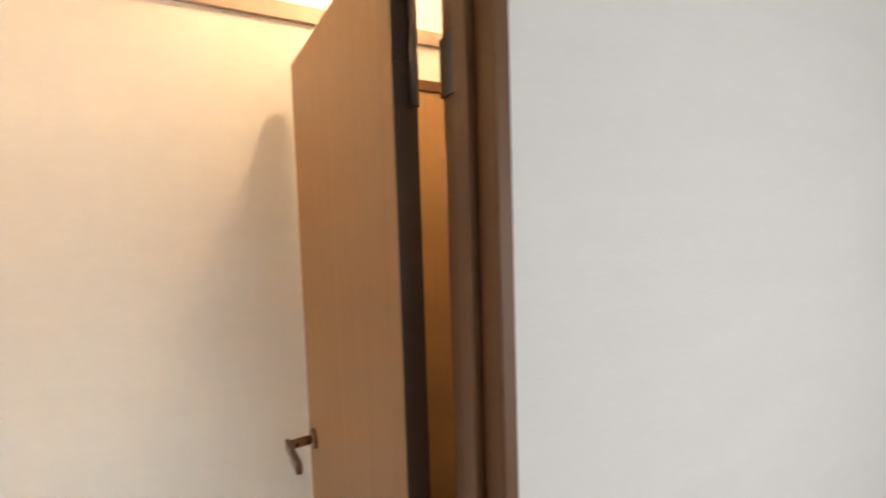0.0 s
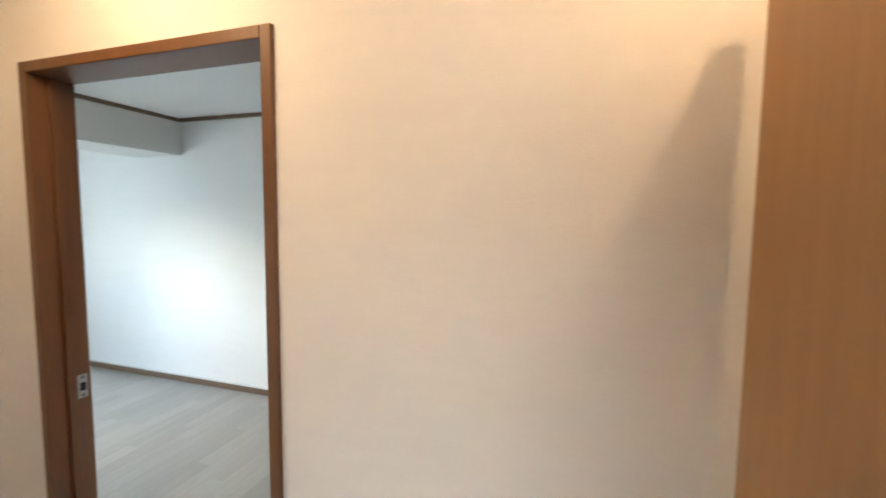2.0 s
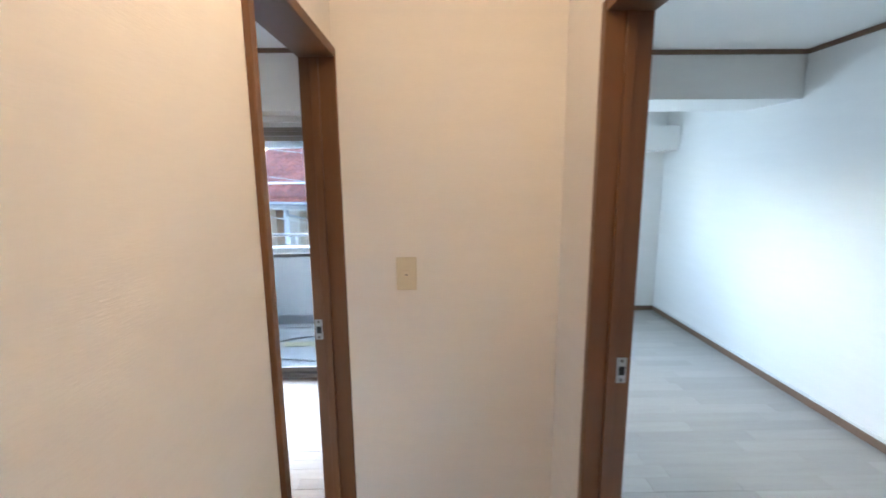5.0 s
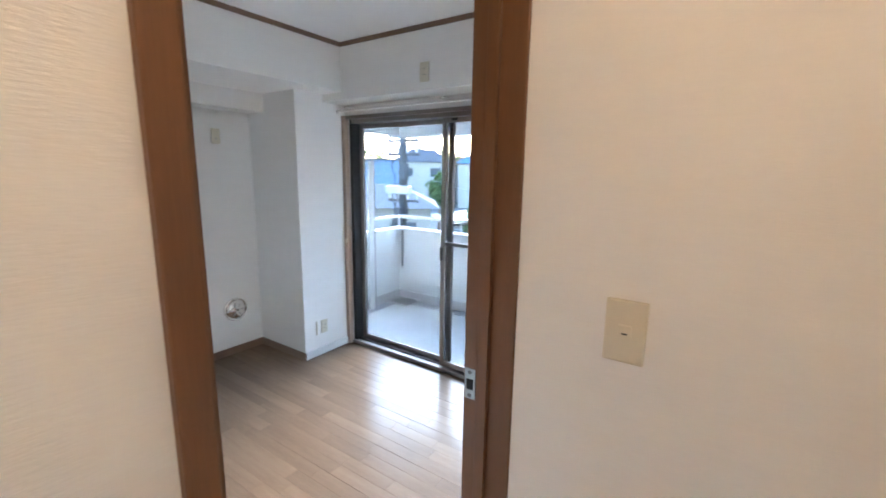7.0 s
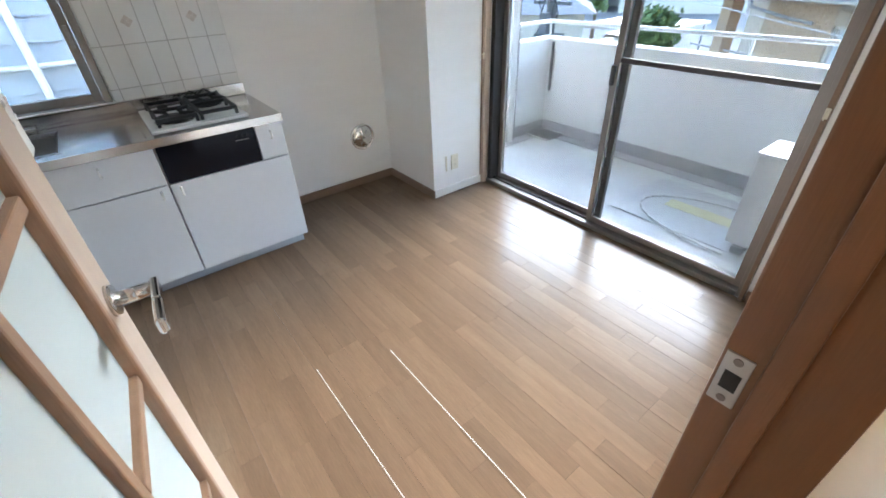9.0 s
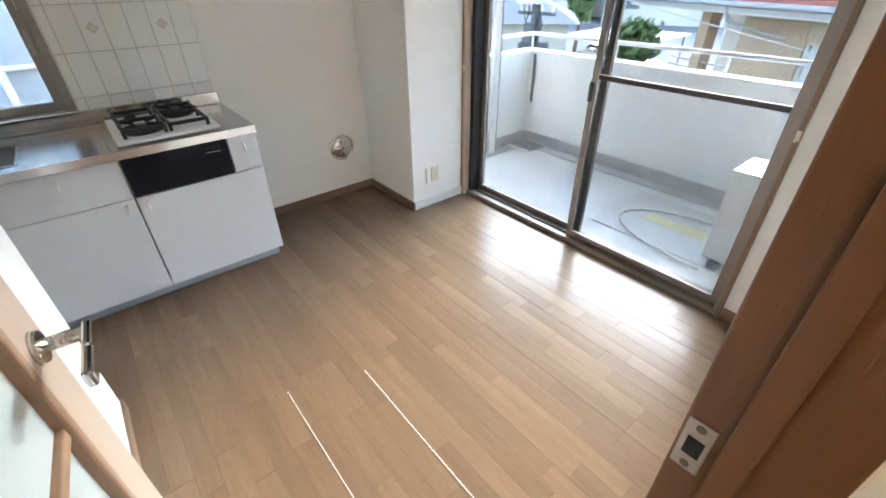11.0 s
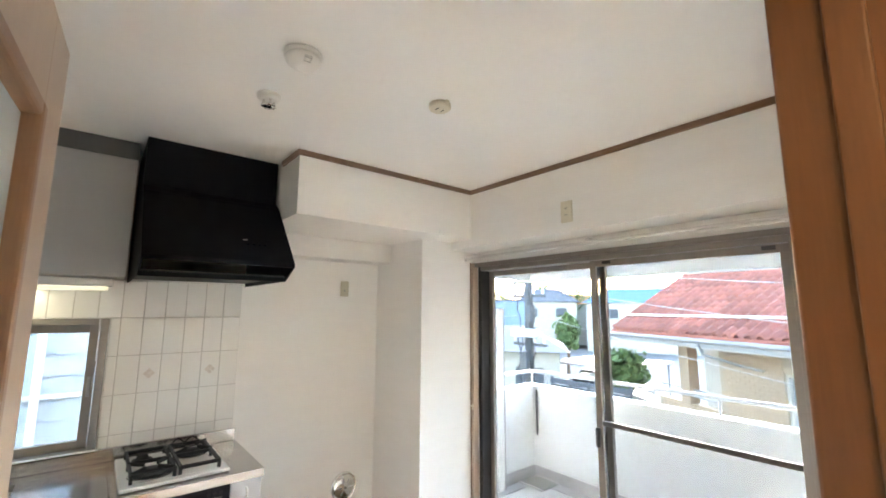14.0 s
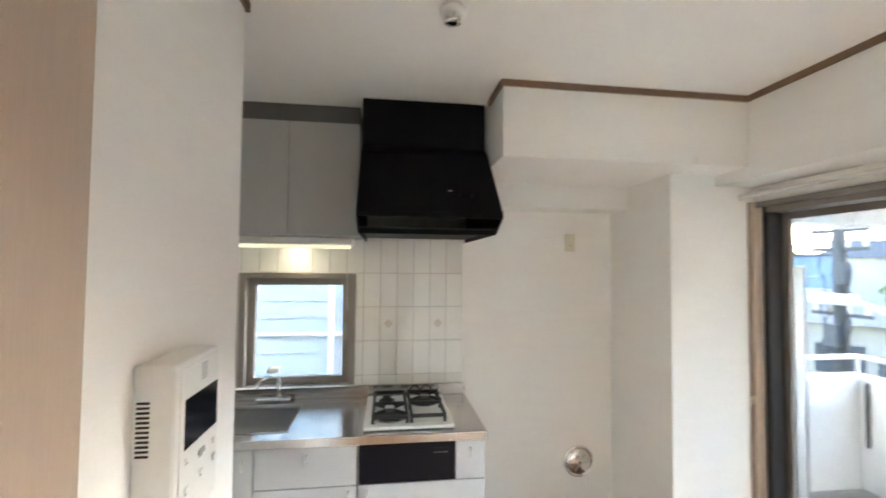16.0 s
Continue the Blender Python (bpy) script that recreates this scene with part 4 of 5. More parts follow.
for pl, cz, nm in (((0.36, -1.365), H, "hall_lamp"), ((0.27, 0.05), 2.30, "hall_lamp")):
    hl = thing(nm, (pl[0], pl[1], cz), "small ceiling lamp with a warm bulb in the hall", "lamp")
    m = Matrix.Translation((pl[0], pl[1], cz)) @ Matrix.Rotation(math.pi, 4, "X")
    part("holder", add_lathe(bmesh.new(), [(0.035, 0), (0.03, 0.008), (0.018, 0.014)], m), M_PWHITE, hl, smooth=True)

# ---- balcony ----
BALN = 4.0
setting("balcony_floor", [(-3.02, HALL_E, NORTH + 0.15, BALN + 0.15, -0.25, -0.05)], M_CONC, "stained grey concrete balcony floor", "floor")
setting("balcony_gutter", [(-3.02, HALL_E, BALN - 0.13, BALN, -0.05, -0.042), (-3.02, -2.90, NORTH + 0.15, BALN - 0.13, -0.05, -0.042)], M_CONCDK, "darker grey gutter strip of the balcony", "gutter")
setting("balcony_upstand", [(-3.02, HALL_E, BALN - 0.012, BALN, -0.042, 0.06), (-3.02, -3.008, NORTH + 0.15, BALN - 0.012, -0.042, 0.06)], M_CONCDK, "grey waterproofed upstand of the parapet", "upstand")
setting("balcony_parapet", [(-3.17, HALL_E, BALN, BALN + 0.15, -0.25, 0.825), (-3.17, -3.02, NORTH + 0.15, BALN, -0.25, 0.825)], M_PLASTER, "white painted balcony parapet", "parapet", 0.012)
setting("balcony_soffit", [(-3.3, HALL_E, NORTH + 0.15, BALN + 0.3, 2.16, 2.36)], M_PLASTER, "white concrete slab above the balcony", "ceiling")
setting("balcony_fascia", [(-3.3, HALL_E, BALN + 0.12, BALN + 0.3, 1.90, 2.16), (-3.3, -3.12, NORTH + 0.15, BALN + 0.12, 1.92, 2.16)], M_PLASTER, "white edge beam of the slab above", "beam")
rl = thing("balcony_rail", (-1.5, BALN + 0.075, 0.825), "white steel handrail on the parapet", "railing")
part("handrail", add_cyl(bmesh.new(), (-3.09, BALN + 0.075, 0.955), (HALL_E, BALN + 0.075, 0.955), 0.017, seg=14), M_RAIL, rl, smooth=True)
part("handrail", add_cyl(bmesh.new(), (-3.09, NORTH + 0.15, 0.955), (-3.09, BALN + 0.075, 0.955), 0.017, seg=14), M_RAIL, rl, smooth=True)
for x in (-3.09, -2.2, -1.35, -0.5, 0.35):
    part("post", add_cyl(bmesh.new(), (x, BALN + 0.075, 0.82), (x, BALN + 0.075, 0.955), 0.010, seg=10), M_RAIL, rl, smooth=True)
# washing-pole bracket on the parapet
br = thing("pole_bracket", (-2.55, BALN, 0.8), "folded grey laundry pole bracket on the parapet", "bracket")
boxp("plate", -2.975, -2.945, BALN - 0.012, BALN, 0.52, 0.74, M_RAIL, br, 0.003)
boxp("arm", -2.972, -2.950, BALN - 0.032, BALN - 0.012, 0.36, 0.80, M_POLE, br, 0.004)
# narrow screen standing on the west side of the balcony
scr = thing("side_screen", (-2.97, 3.46, 0), "narrow pale grey screen post beside the balcony parapet", "screen")
boxp("panel", -2.985, -2.960, 3.42, 3.50, -0.042, 1.60, M_RAIL, scr, 0.004)
boxp("edge_strip", -2.990, -2.956, 3.50, 3.512, -0.042, 1.61, M_PGREY, scr, 0.002, "dark grey edge strip")
dg = thing("drain_grate", (-2.86, 3.86, -0.042), "steel slatted drain grate in the balcony corner", "grate")
for k in range(12):
    boxp("slat", -2.985 + k * 0.022, -2.973 + k * 0.022, 3.74, 3.985, -0.0415, -0.026, M_PGREY, dg)
for y in (3.735, 3.982):
    boxp("grate_edge", -2.99, -2.725, y - 0.005, y + 0.005, -0.0415, -0.024, M_RAIL, dg)
# outdoor hose and sheets on the balcony floor
mt = thing("floor_sheet", (-1.0, 3.45, -0.05), "worn grey sheet with a yellow patch on the balcony floor", "sheet")
boxp("sheet", -1.55, -0.70, 3.05, 3.75, -0.048, -0.044, M_MAT, mt)
boxp("patch", -1.32, -0.88, 3.34, 3.46, -0.044, -0.042, M_YELLOW, mt, 0, "yellow worn patch")
hs = thing("drain_hose", (-1.2, 3.2, -0.04), "pale drain hose curled on the balcony floor", "hose")
pts = [(-0.78 - 0.42 * math.sin(a) * 1.6, 3.30 + 0.32 * math.cos(a), -0.034) for a in [i * math.pi / 14 for i in range(15)]]
part("hose", add_tube(bmesh.new(), pts, 0.007, 8), M_RAIL, hs, smooth=True)
au = thing("ac_outdoor_unit", (-0.43, 3.22, -0.05), "white outdoor air-conditioning unit on the balcony", "air conditioner")
boxp("case", -0.82, -0.04, 3.08, 3.36, 0.0, 0.54, M_PWHITE, au, 0.012)
for x in (-0.74, -0.12):
    boxp("foot", x - 0.03, x + 0.03, 3.06, 3.38, -0.05, 0.0, M_PGREY, au, 0.003)
part("fan_grille", add_cyl(bmesh.new(), (-0.52, 3.36, 0.27), (-0.52, 3.372, 0.27), 0.2, seg=28), M_PGREY, au)
boxp("top_plate", -0.825, -0.035, 3.075, 3.365, 0.54, 0.552, M_PWHITE, au, 0.004)

# ---- outside ----
GZ = -3.4
bm = bmesh.new()
add_box(bm, -900, 900, -900, 900, GZ - 0.5, GZ)
solid("ground", bm, M_GROUND, "grey asphalt and yards around the houses", "ground", "structure")

# red-roofed house across the lane
ua = math.atan2(-2.75, 5.75)
HM = Matrix.Translation((-8.15, 14.75, 0)) @ Matrix.Rotation(ua, 4, "Z")
red = thing("house", (-2, 16, GZ), "beige brick house with a red tiled roof", "house")
UL, VD, EZ, PITCH = 17.0, 9.0, 0.92, 0.60


def hpart(name, bm, mat, parent=red, label="", smooth=False):
    bmesh.ops.transform(bm, matrix=HM, verts=bm.verts)
    return part(name, bm, mat, parent, label, smooth)


rz = EZ + PITCH * VD / 2
roof = hpart("roof", add_prism(bmesh.new(), [(0, EZ), (VD / 2, rz), (VD, EZ), (VD, EZ - 0.12), (VD / 2, rz - 0.12), (0, EZ - 0.12)], "x", 0, UL), M_ROOF, label="red tiled gable roof")
hpart("gutter", add_cyl(bmesh.new(), (-0.05, -0.06, EZ - 0.13), (UL, -0.06, EZ - 0.13), 0.06, seg=10), M_EAVE, label="grey eaves gutter")
hpart("fascia", add_box(bmesh.new(), 0, UL, 0.0, 0.03, EZ - 0.30, EZ - 0.10), M_EAVE)
hpart("snow_guard", add_cyl(bmesh.new(), (0.1, 0.62, EZ + 0.60 * 0.62 + 0.14), (UL, 0.62, EZ + 0.60 * 0.62 + 0.14), 0.035, seg=8), M_RAIL, label="pale snow guard bar")
hpart("soffit", add_box(bmesh.new(), 0, UL, 0.03, 0.85, EZ - 0.34, EZ - 0.28), M_HOUSE)
WX0, WX1, WZA, WZB = 5.35, 7.75, -1.15, 0.12
wall = hpart("wall", add_box(bmesh.new(), 3.6, WX0, 0.8, VD - 0.8, GZ, EZ - 0.2), M_MORTAR, label="beige brick wall")
bm = bmesh.new()
add_box(bm, WX0, UL - 0.5, 1.0, VD - 0.8, GZ, EZ - 0.2)
add_box(bm, WX0, WX1, 0.8, 1.0, GZ, WZA)
add_box(bm, WX0, WX1, 0.8, 1.0, WZB, EZ - 0.2)
add_box(bm, WX1, UL - 0.5, 0.8, 1.0, GZ, EZ - 0.2)
hpart("wall", bm, M_MORTAR, label="beige brick wall")
hpart("wall", add_box(bmesh.new(), 0.5, 3.6, 3.4, VD - 0.8, GZ, EZ - 0.2), M_HOUSE, label="pale rendered wall behind the porch")
hpart("porch_wall", add_box(bmesh.new(), 1.2, 3.6, 0.85, 1.05, GZ, -1.15), M_MORTAR)
hpart("porch_pillar", add_box(bmesh.new(), 2.15, 2.5, 0.8, 1.15, -1.15, EZ - 0.3), M_BRICK)
for zb in (-0.95, -0.75):
    hpart("porch_bar", add_cyl(bmesh.new(), (1.2, 0.95, zb), (3.6, 0.95, zb), 0.03, seg=8), M_EAVE)
win = hpart("window", add_box(bmesh.new(), WX0 + 0.06, WX1 - 0.06, 0.955, 0.965, WZA + 0.06, WZB - 0.06), M_CURTAIN, label="window with drawn white curtains")
for x0, x1, z0, z1 in ((WX0, WX1, WZA, WZA + 0.07), (WX0, WX1, WZB - 0.07, WZB), (WX0, WX0 + 0.06, WZA, WZB), (WX1 - 0.06, WX1, WZA, WZB), (WX0 + 0.72, WX0 + 0.80, WZA, WZB), (WX0 + 1.6, WX0 + 1.66, WZA, WZB)):
    hpart("window_frame", add_box(bmesh.new(), x0, x1, 0.86, 0.95, z0, z1), M_HOUSE, win)
hpart("downpipe", add_tube(bmesh.new(), [(3.75, -0.06, EZ - 0.15), (3.75, 0.1, EZ - 0.5), (4.3, 0.76, EZ - 0.75), (4.9, 0.76, EZ - 0.80)], 0.035, 8), M_EAVE)


def small_house(place, turn, w, d, h, roof_mat, wall_mat, label, rise=1.6, windows=2):
    hh = thing("house", place, label, "house", "distant houses")
    m = Matrix.Translation(place) @ Matrix.Rotation(radians(turn), 4, "Z")

    def hp2(nm, bm, mat, par=hh):
        bmesh.ops.transform(bm, matrix=m, verts=bm.verts)
        return part(nm, bm, mat, par)
    hp2("wall", add_box(bmesh.new(), -w / 2, w / 2, -d / 2, d / 2, 0, h), wall_mat)
    bm = bmesh.new()
    e, k = 0.5, min(w, d) * 0.32
    lo = [bm.verts.new(p) for p in ((-w / 2 - e, -d / 2 - e, h), (w / 2 + e, -d / 2 - e, h), (w / 2 + e, d / 2 + e, h), (-w / 2 - e, d / 2 + e, h))]
    hi = [bm.verts.new(p) for p in ((-w / 2 + k, 0, h + rise), (w / 2 - k, 0, h + rise))]
    bm.faces.new((lo[0], lo[1], hi[1], hi[0]))
    bm.faces.new((lo[1], lo[2], hi[1]))
    bm.faces.new((lo[2], lo[3], hi[0], hi[1]))
    bm.faces.new((lo[3], lo[0], hi[0]))
    bm.faces.new(lo)
    hp2("roof", bm, roof_mat)
    for i in range(windows):
        x = -w / 2 + w * (i + 0.5) / windows
        for z in ((h - 1.9,) if h < 4 else (h - 1.9, h - 4.4)):
            hp2("window", add_box(bmesh.new(), x - 0.7, x + 0.7, -d / 2 - 0.03, -d / 2 + 0.02, z, z + 1.1), M_SLATE)
    return hh


small_house((-36.5, 48.7, GZ), 36, 7.5, 7, 6.0, M_SLATE, M_HOUSE, "pale two-storey house with a grey hip roof", 1.8)
small_house((-18.6, 18.3, GZ), 38, 9, 6, 2.9, M_PALEROOF, M_HOUSE, "low cream house with a pale grey shingle roof", 1.2, 3)
small_house((-37.5, 59.0, GZ), 15, 10, 8, 5.8, M_ORANGE, M_HOUSE, "cream house with an orange roof", 1.3)
small_house((-26.4, 54.4, GZ), 25, 12, 8, 5.9, M_BLUEROOF, M_HOUSE, "cream house with a blue metal roof", 1.9)
shed = thing("warehouse", (-30.5, 34.0, GZ), "blue corrugated metal building behind the pole", "building")
SHM = Matrix.Translation((-30.5, 34.0, 0)) @ Matrix.Rotation(radians(42), 4, "Z")
bm = add_box(bmesh.new(), -3.0, 2.4, 0, 5, GZ, 2.5)
bmesh.ops.transform(bm, matrix=SHM, verts=bm.verts)
part("wall", bm, M_SHED, shed)
for k in range(14):
    bm = add_box(bmesh.new(), -2.95 + k * 0.39, -2.78 + k * 0.39, -0.08, 0, GZ, 2.45)
    bmesh.ops.transform(bm, matrix=SHM, verts=bm.verts)
    part("rib", bm, M_SHED, shed)
bm = add_box(bmesh.new(), -3.2, 2.6, -0.2, 5.2, 2.5, 2.66)
bmesh.ops.transform(bm, matrix=SHM, verts=bm.verts)
part("roof", bm, M_SLATE, shed)
small_house((-24, 75, GZ), 5, 14, 9, 6.2, M_SLATE, M_SIDING, "distant grey-blue house with slate roof")
small_house((-48, 70, GZ), 10, 12, 9, 6.2, M_ORANGE, M_HOUSE, "distant house with a brown roof")
small_house((-13, 62, GZ), 0, 9, 8, 6.0, M_SLATE, M_HOUSE, "distant pale house with a grey hip roof")
small_house((-62, 48, GZ), 40, 12, 9, 6.0, M_SLATE, M_HOUSE, "distant pale house behind the pole")


def tree(place, height, spread, count, label, seed):
    rnd = random.Random(seed)
    t = thing("tree", place, label, "tree")
    p = Vector(place)
    bm = add_cyl(bmesh.new(), p, p + Vector((0.1, 0, height * 0.55)), 0.16, 0.07, 9)
    for i in range(5):
        a = rnd.uniform(0, 6.28)
        s = p + Vector((0, 0, height * rnd.uniform(0.3, 0.5)))
        add_cyl(bm, s, s + Vector((math.cos(a) * spread * 0.6, math.sin(a) * spread * 0.6, height * 0.3)), 0.06, 0.02, 6)
    part("trunk", bm, M_TRUNK, t)
    vs, fs = [], []
    for i in range(count):
        th, u = rnd.uniform(0, 6.28), rnd.uniform(-1, 1)
        lump = 0.75 + 0.35 * noise.noise(Vector((math.cos(th) * 2, math.sin(th) * 2, u * 2 + seed)))
        r = spread * lump * rnd.uniform(0.55, 1.0)
        q = math.sqrt(1 - u * u)
        c = p + Vector((math.cos(th) * q * r, math.sin(th) * q * r, height * 0.64 + u * r * height * 0.36 / spread))
        ax = Vector((rnd.gauss(0, 1), rnd.gauss(0, 1), rnd.gauss(0, 1))).normalized()
        e1 = ax.orthogonal().normalized() * rnd.uniform(0.10, 0.22) * (1 + spread / 6)
        e2 = ax.cross(e1)
        k = len(vs)
        vs += [c - e1, c + e2 * 0.5, c + e1, c - e2 * 0.5]
        fs.append((k, k + 1, k + 2, k + 3))
    me = bpy.data.meshes.new("crown")
    me.from_pydata([v - p for v in vs], [], fs)
    me.materials.append(M_LEAVES)
    ob = new("crown", me)
    ob.parent = t


tree((-10.6, 20.0, GZ), 3.4, 1.3, 1500, "round green garden tree beside the lane", 1)
tree((-19.6, 28.7, GZ), 5.2, 1.1, 1400, "slim green tree between the houses", 2)
for i, (x, y, h, s) in enumerate(((-38, 56.5, 9.3, 4.0), (-40, 66, 9.0, 4.0), (-46, 60, 10.5, 4.5), (-53, 56, 9.5, 4.2), (-70, 60, 11, 5), (-12, 90, 9, 4.5), (-34, 96, 9.5, 5))):
    tree((x, y, GZ), h, s, 900, "tall dark green tree behind the houses", 10 + i)

# utility pole with cross-arms, transformer and wires
px, py = -10.28, 12.82
up = thing("utility_pole", (px, py, GZ), "grey concrete utility pole with insulators and wires", "utility pole")
part("pole", add_cyl(bmesh.new(), (px, py, GZ), (px, py, 7.5), 0.17, 0.13, 16), M_POLE, up, smooth=True)
for z, n in ((0.35, 4), (2.1, 4), (2.6, 3)):
    arm = part("crossarm", add_box(bmesh.new(), px - 0.75, px + 0.75, py - 0.05, py + 0.05, z - 0.05, z + 0.05, 0.01), M_POLE, up)
    for i in range(n):
        x = px - 0.65 + 1.3 * i / (n - 1)
        part("insulator", add_cyl(bmesh.new(), (x, py, z + 0.05), (x, py, z + 0.25), 0.06, 0.05, 10), M_CARW, arm)
part("transformer_box", add_box(bmesh.new(), px - 0.55, px + 0.6, py - 0.42, py - 0.17, 0.62, 0.92, 0.03), M_CARW, up)


# cable loops, junction boxes and step bolts down the pole
for k, (dx, z0, z1) in enumerate(((-0.30, -0.9, 1.9), (0.32, -1.2, 1.7), (0.22, -0.6, 2.3), (-0.2, -1.6, 0.6))):
    pts = [(px + dx * (1 + 0.35 * math.sin(i * 1.7 + k)), py - 0.2, z0 + (z1 - z0) * i / 9) for i in range(10)]
    part("cable", add_tube(bmesh.new(), pts, 0.02, 6), M_IRON, up)
for k in range(3):
    pts = [(px + 0.24 * math.cos(a), py - 0.22, -0.35 - 0.22 * k + 0.3 * math.sin(a)) for a in [i * math.pi / 6 for i in range(13)]]
    part("cable_loop", add_tube(bmesh.new(), pts, 0.015, 6), M_IRON, up)
part("junction_box", add_box(bmesh.new(), px - 0.16, px + 0.16, py - 0.40, py - 0.16, -0.5, 0.1, 0.02), M_POLE, up)
part("junction_box", add_box(bmesh.new(), px + 0.1, px + 0.36, py - 0.36, py - 0.1, 1.15, 1.75, 0.02), M_POLE, up)
for k in range(7):
    z = -1.6 + k * 0.5
    part("step_bolt", add_cyl(bmesh.new(), (px - 0.3, py, z), (px + 0.3, py, z), 0.012, seg=6), M_IRON, up)


def wire(a, b, sag):
    pts = []
    for i in range(13):
        t = i / 12
        q = Vector(a).lerp(Vector(b), t)
        q.z -= sag * 4 * t * (1 - t)
        pts.append(q)
    return add_tube(bmesh.new(), pts, 0.012, 5)


for z, dz in ((1.35, 0.0), (2.4, 0.3), (3.1, 0.5)):
    part("wire", wire((px + 0.6, py, z), (10, 7.5, z - 2.2 + dz), 0.35), M_PGREY, up)
    part("wire", wire((px - 0.6, py, z), (-32, 22, z + 0.8), 0.4), M_PGREY, up)

# carport and parked cars
cp = thing("carport", (-14.6, 22.5, GZ), "white-roofed carport on thin posts beside the lane", "carport")
part("roof", add_box(bmesh.new(), -15.2, -10.6, 20.6, 25.5, -1.35, -1.22, 0.03), M_CARW, cp)
for x in (-15.0, -10.8):
    for y in (20.8, 25.3):
        part("post", add_cyl(bmesh.new(), (x, y, GZ), (x, y, -1.34), 0.05, seg=8), M_EAVE, cp)
fnc = thing("fence", (-13, 17.5, GZ), "grey slatted fence along the lane", "fence")
for i in range(6):
    part("slat", add_box(bmesh.new(), -12.9, -8.9, 17.45, 17.5, GZ + 0.25 + i * 0.27, GZ + 0.47 + i * 0.27), M_SLATE, fnc)
for x in (-12.8, -10.9, -9.0):
    part("post", add_box(bmesh.new(), x - 0.05, x + 0.05, 17.5, 17.6, GZ, GZ + 1.95), M_SLATE, fnc)


def car(place, turn, paint, label):
    c = thing("car", place, label, "car")
    m = Matrix.Translation(place) @ Matrix.Rotation(radians(turn), 4, "Z")

    def cpart(nm, bm, mat, par=c):
        bmesh.ops.transform(bm, matrix=m, verts=bm.verts)
        return part(nm, bm, mat, par)
    cpart("body", add_prism(bmesh.new(), [(-2.0, 0.3), (2.0, 0.3), (2.05, 0.75), (1.3, 0.95), (0.75, 1.5), (-1.5, 1.55), (-1.95, 0.95), (-2.05, 0.7)], "y", -0.82, 0.82), paint)
    cpart("window", add_prism(bmesh.new(), [(1.1, 0.98), (0.7, 1.42), (-1.45, 1.46), (-1.75, 0.98)], "y", -0.826, 0.826), M_BGLASS)
    for x in (-1.3, 1.3):
        for s in (-1, 1):
            cpart("wheel", add_cyl(bmesh.new(), (x, s * 0.84, 0.31), (x, s * 0.64, 0.31), 0.31, seg=16), M_IRON)


car((-12.4, 21.6, GZ), 15, M_CARW, "white parked compact car under the carport")
car((-13.4, 24.0, GZ), 12, M_CARG, "dark grey parked car under the carport")

# blue-sided neighbour behind the sink window
bh = thing("house", (-4.9, 0.5, GZ), "neighbouring house clad in pale blue siding", "house")
boxp("wall", -9.0, -5.03, -7.0, 4.2, GZ, 5.0, M_SIDING, bh)
for i in range(46):
    z = GZ + 0.1 + i * 0.18
    bm = add_prism(bmesh.new(), [(-5.03, z), (-5.005, z), (-5.02, z + 0.176), (-5.03, z + 0.176)], "y", -7.0, 4.2)
    part("siding_board", bm, M_SIDING, bh)
part("downpipe", add_cyl(bmesh.new(), (-4.95, 0.13, GZ), (-4.95, 0.13, 5.0), 0.028, seg=12), M_RAIL, bh, "white downpipe", True)
part("cable_duct", add_cyl(bmesh.new(), (-4.97, -3.0, 0.86), (-4.97, 2.2, 0.86), 0.02, seg=10), M_RAIL, bh, "white cable duct", True)

# ---- pieces: tiles, planks, roof tiles, bricks ----


def piece_mesh(name, sx, sy, sz, bevel, mat):
    return finish(add_box(bmesh.new(), -sx / 2, sx / 2, -sy / 2, sy / 2, -sz / 2, sz / 2, bevel), name, mat)


def place_piece(name, me, parent, at):
    ob = new(name, me)
    ob.parent = parent
    ob.location = Vector(at) - origin_of(parent)
    return ob


def one_bevel(name, sx, sy, sz, b, mat):
    """A slab whose top edges are chamfered; 9 faces."""
    bm = bmesh.new()
    lo = [bm.verts.new((x * sx / 2, y * sy / 2, -sz / 2)) for x, y in ((-1, -1), (1, -1), (1, 1), (-1, 1))]
    mi = [bm.verts.new((x * sx / 2, y * sy / 2, sz / 2 - b)) for x, y in ((-1, -1), (1, -1), (1, 1), (-1, 1))]
    hi = [bm.verts.new((x * (sx / 2 - b), y * (sy / 2 - b), sz / 2)) for x, y in ((-1, -1), (1, -1), (1, 1), (-1, 1))]
    for a, c in ((lo, mi), (mi, hi)):
        for i in range(4):
            bm.faces.new((a[i], a[(i + 1) % 4], c[(i + 1) % 4], c[i]))
    bm.faces.new(hi)
    return finish(bm, name, mat)


# wall tiles round the small window: 100 by 200 mm
tw = setting("tile_backing", [(W, W + 0.003, 0.515, 1.148, 0.878, 1.738), (W, W + 0.003, -0.348, 0.515, 1.54, 1.738), (W, W + 0.003, -0.348, -0.145, 0.878, 1.54)], M_GROUT, "grey grout behind white wall tiles", "tiles")
tile_cache = {}


def tile(y0, y1, z0, z1):
    g = 0.0015
    key = (round(y1 - y0, 4), round(z1 - z0, 4))
    if key not in tile_cache:
        me = one_bevel("tile", key[1] - 2 * g, key[0] - 2 * g, 0.004, 0.0012, M_TILE)
        me.transform(Matrix.Rotation(radians(90), 4, "Y"))
        tile_cache[key] = me
    place_piece("tile", tile_cache[key], tw, (W + 0.005, (y0 + y1) / 2, (z0 + z1) / 2))


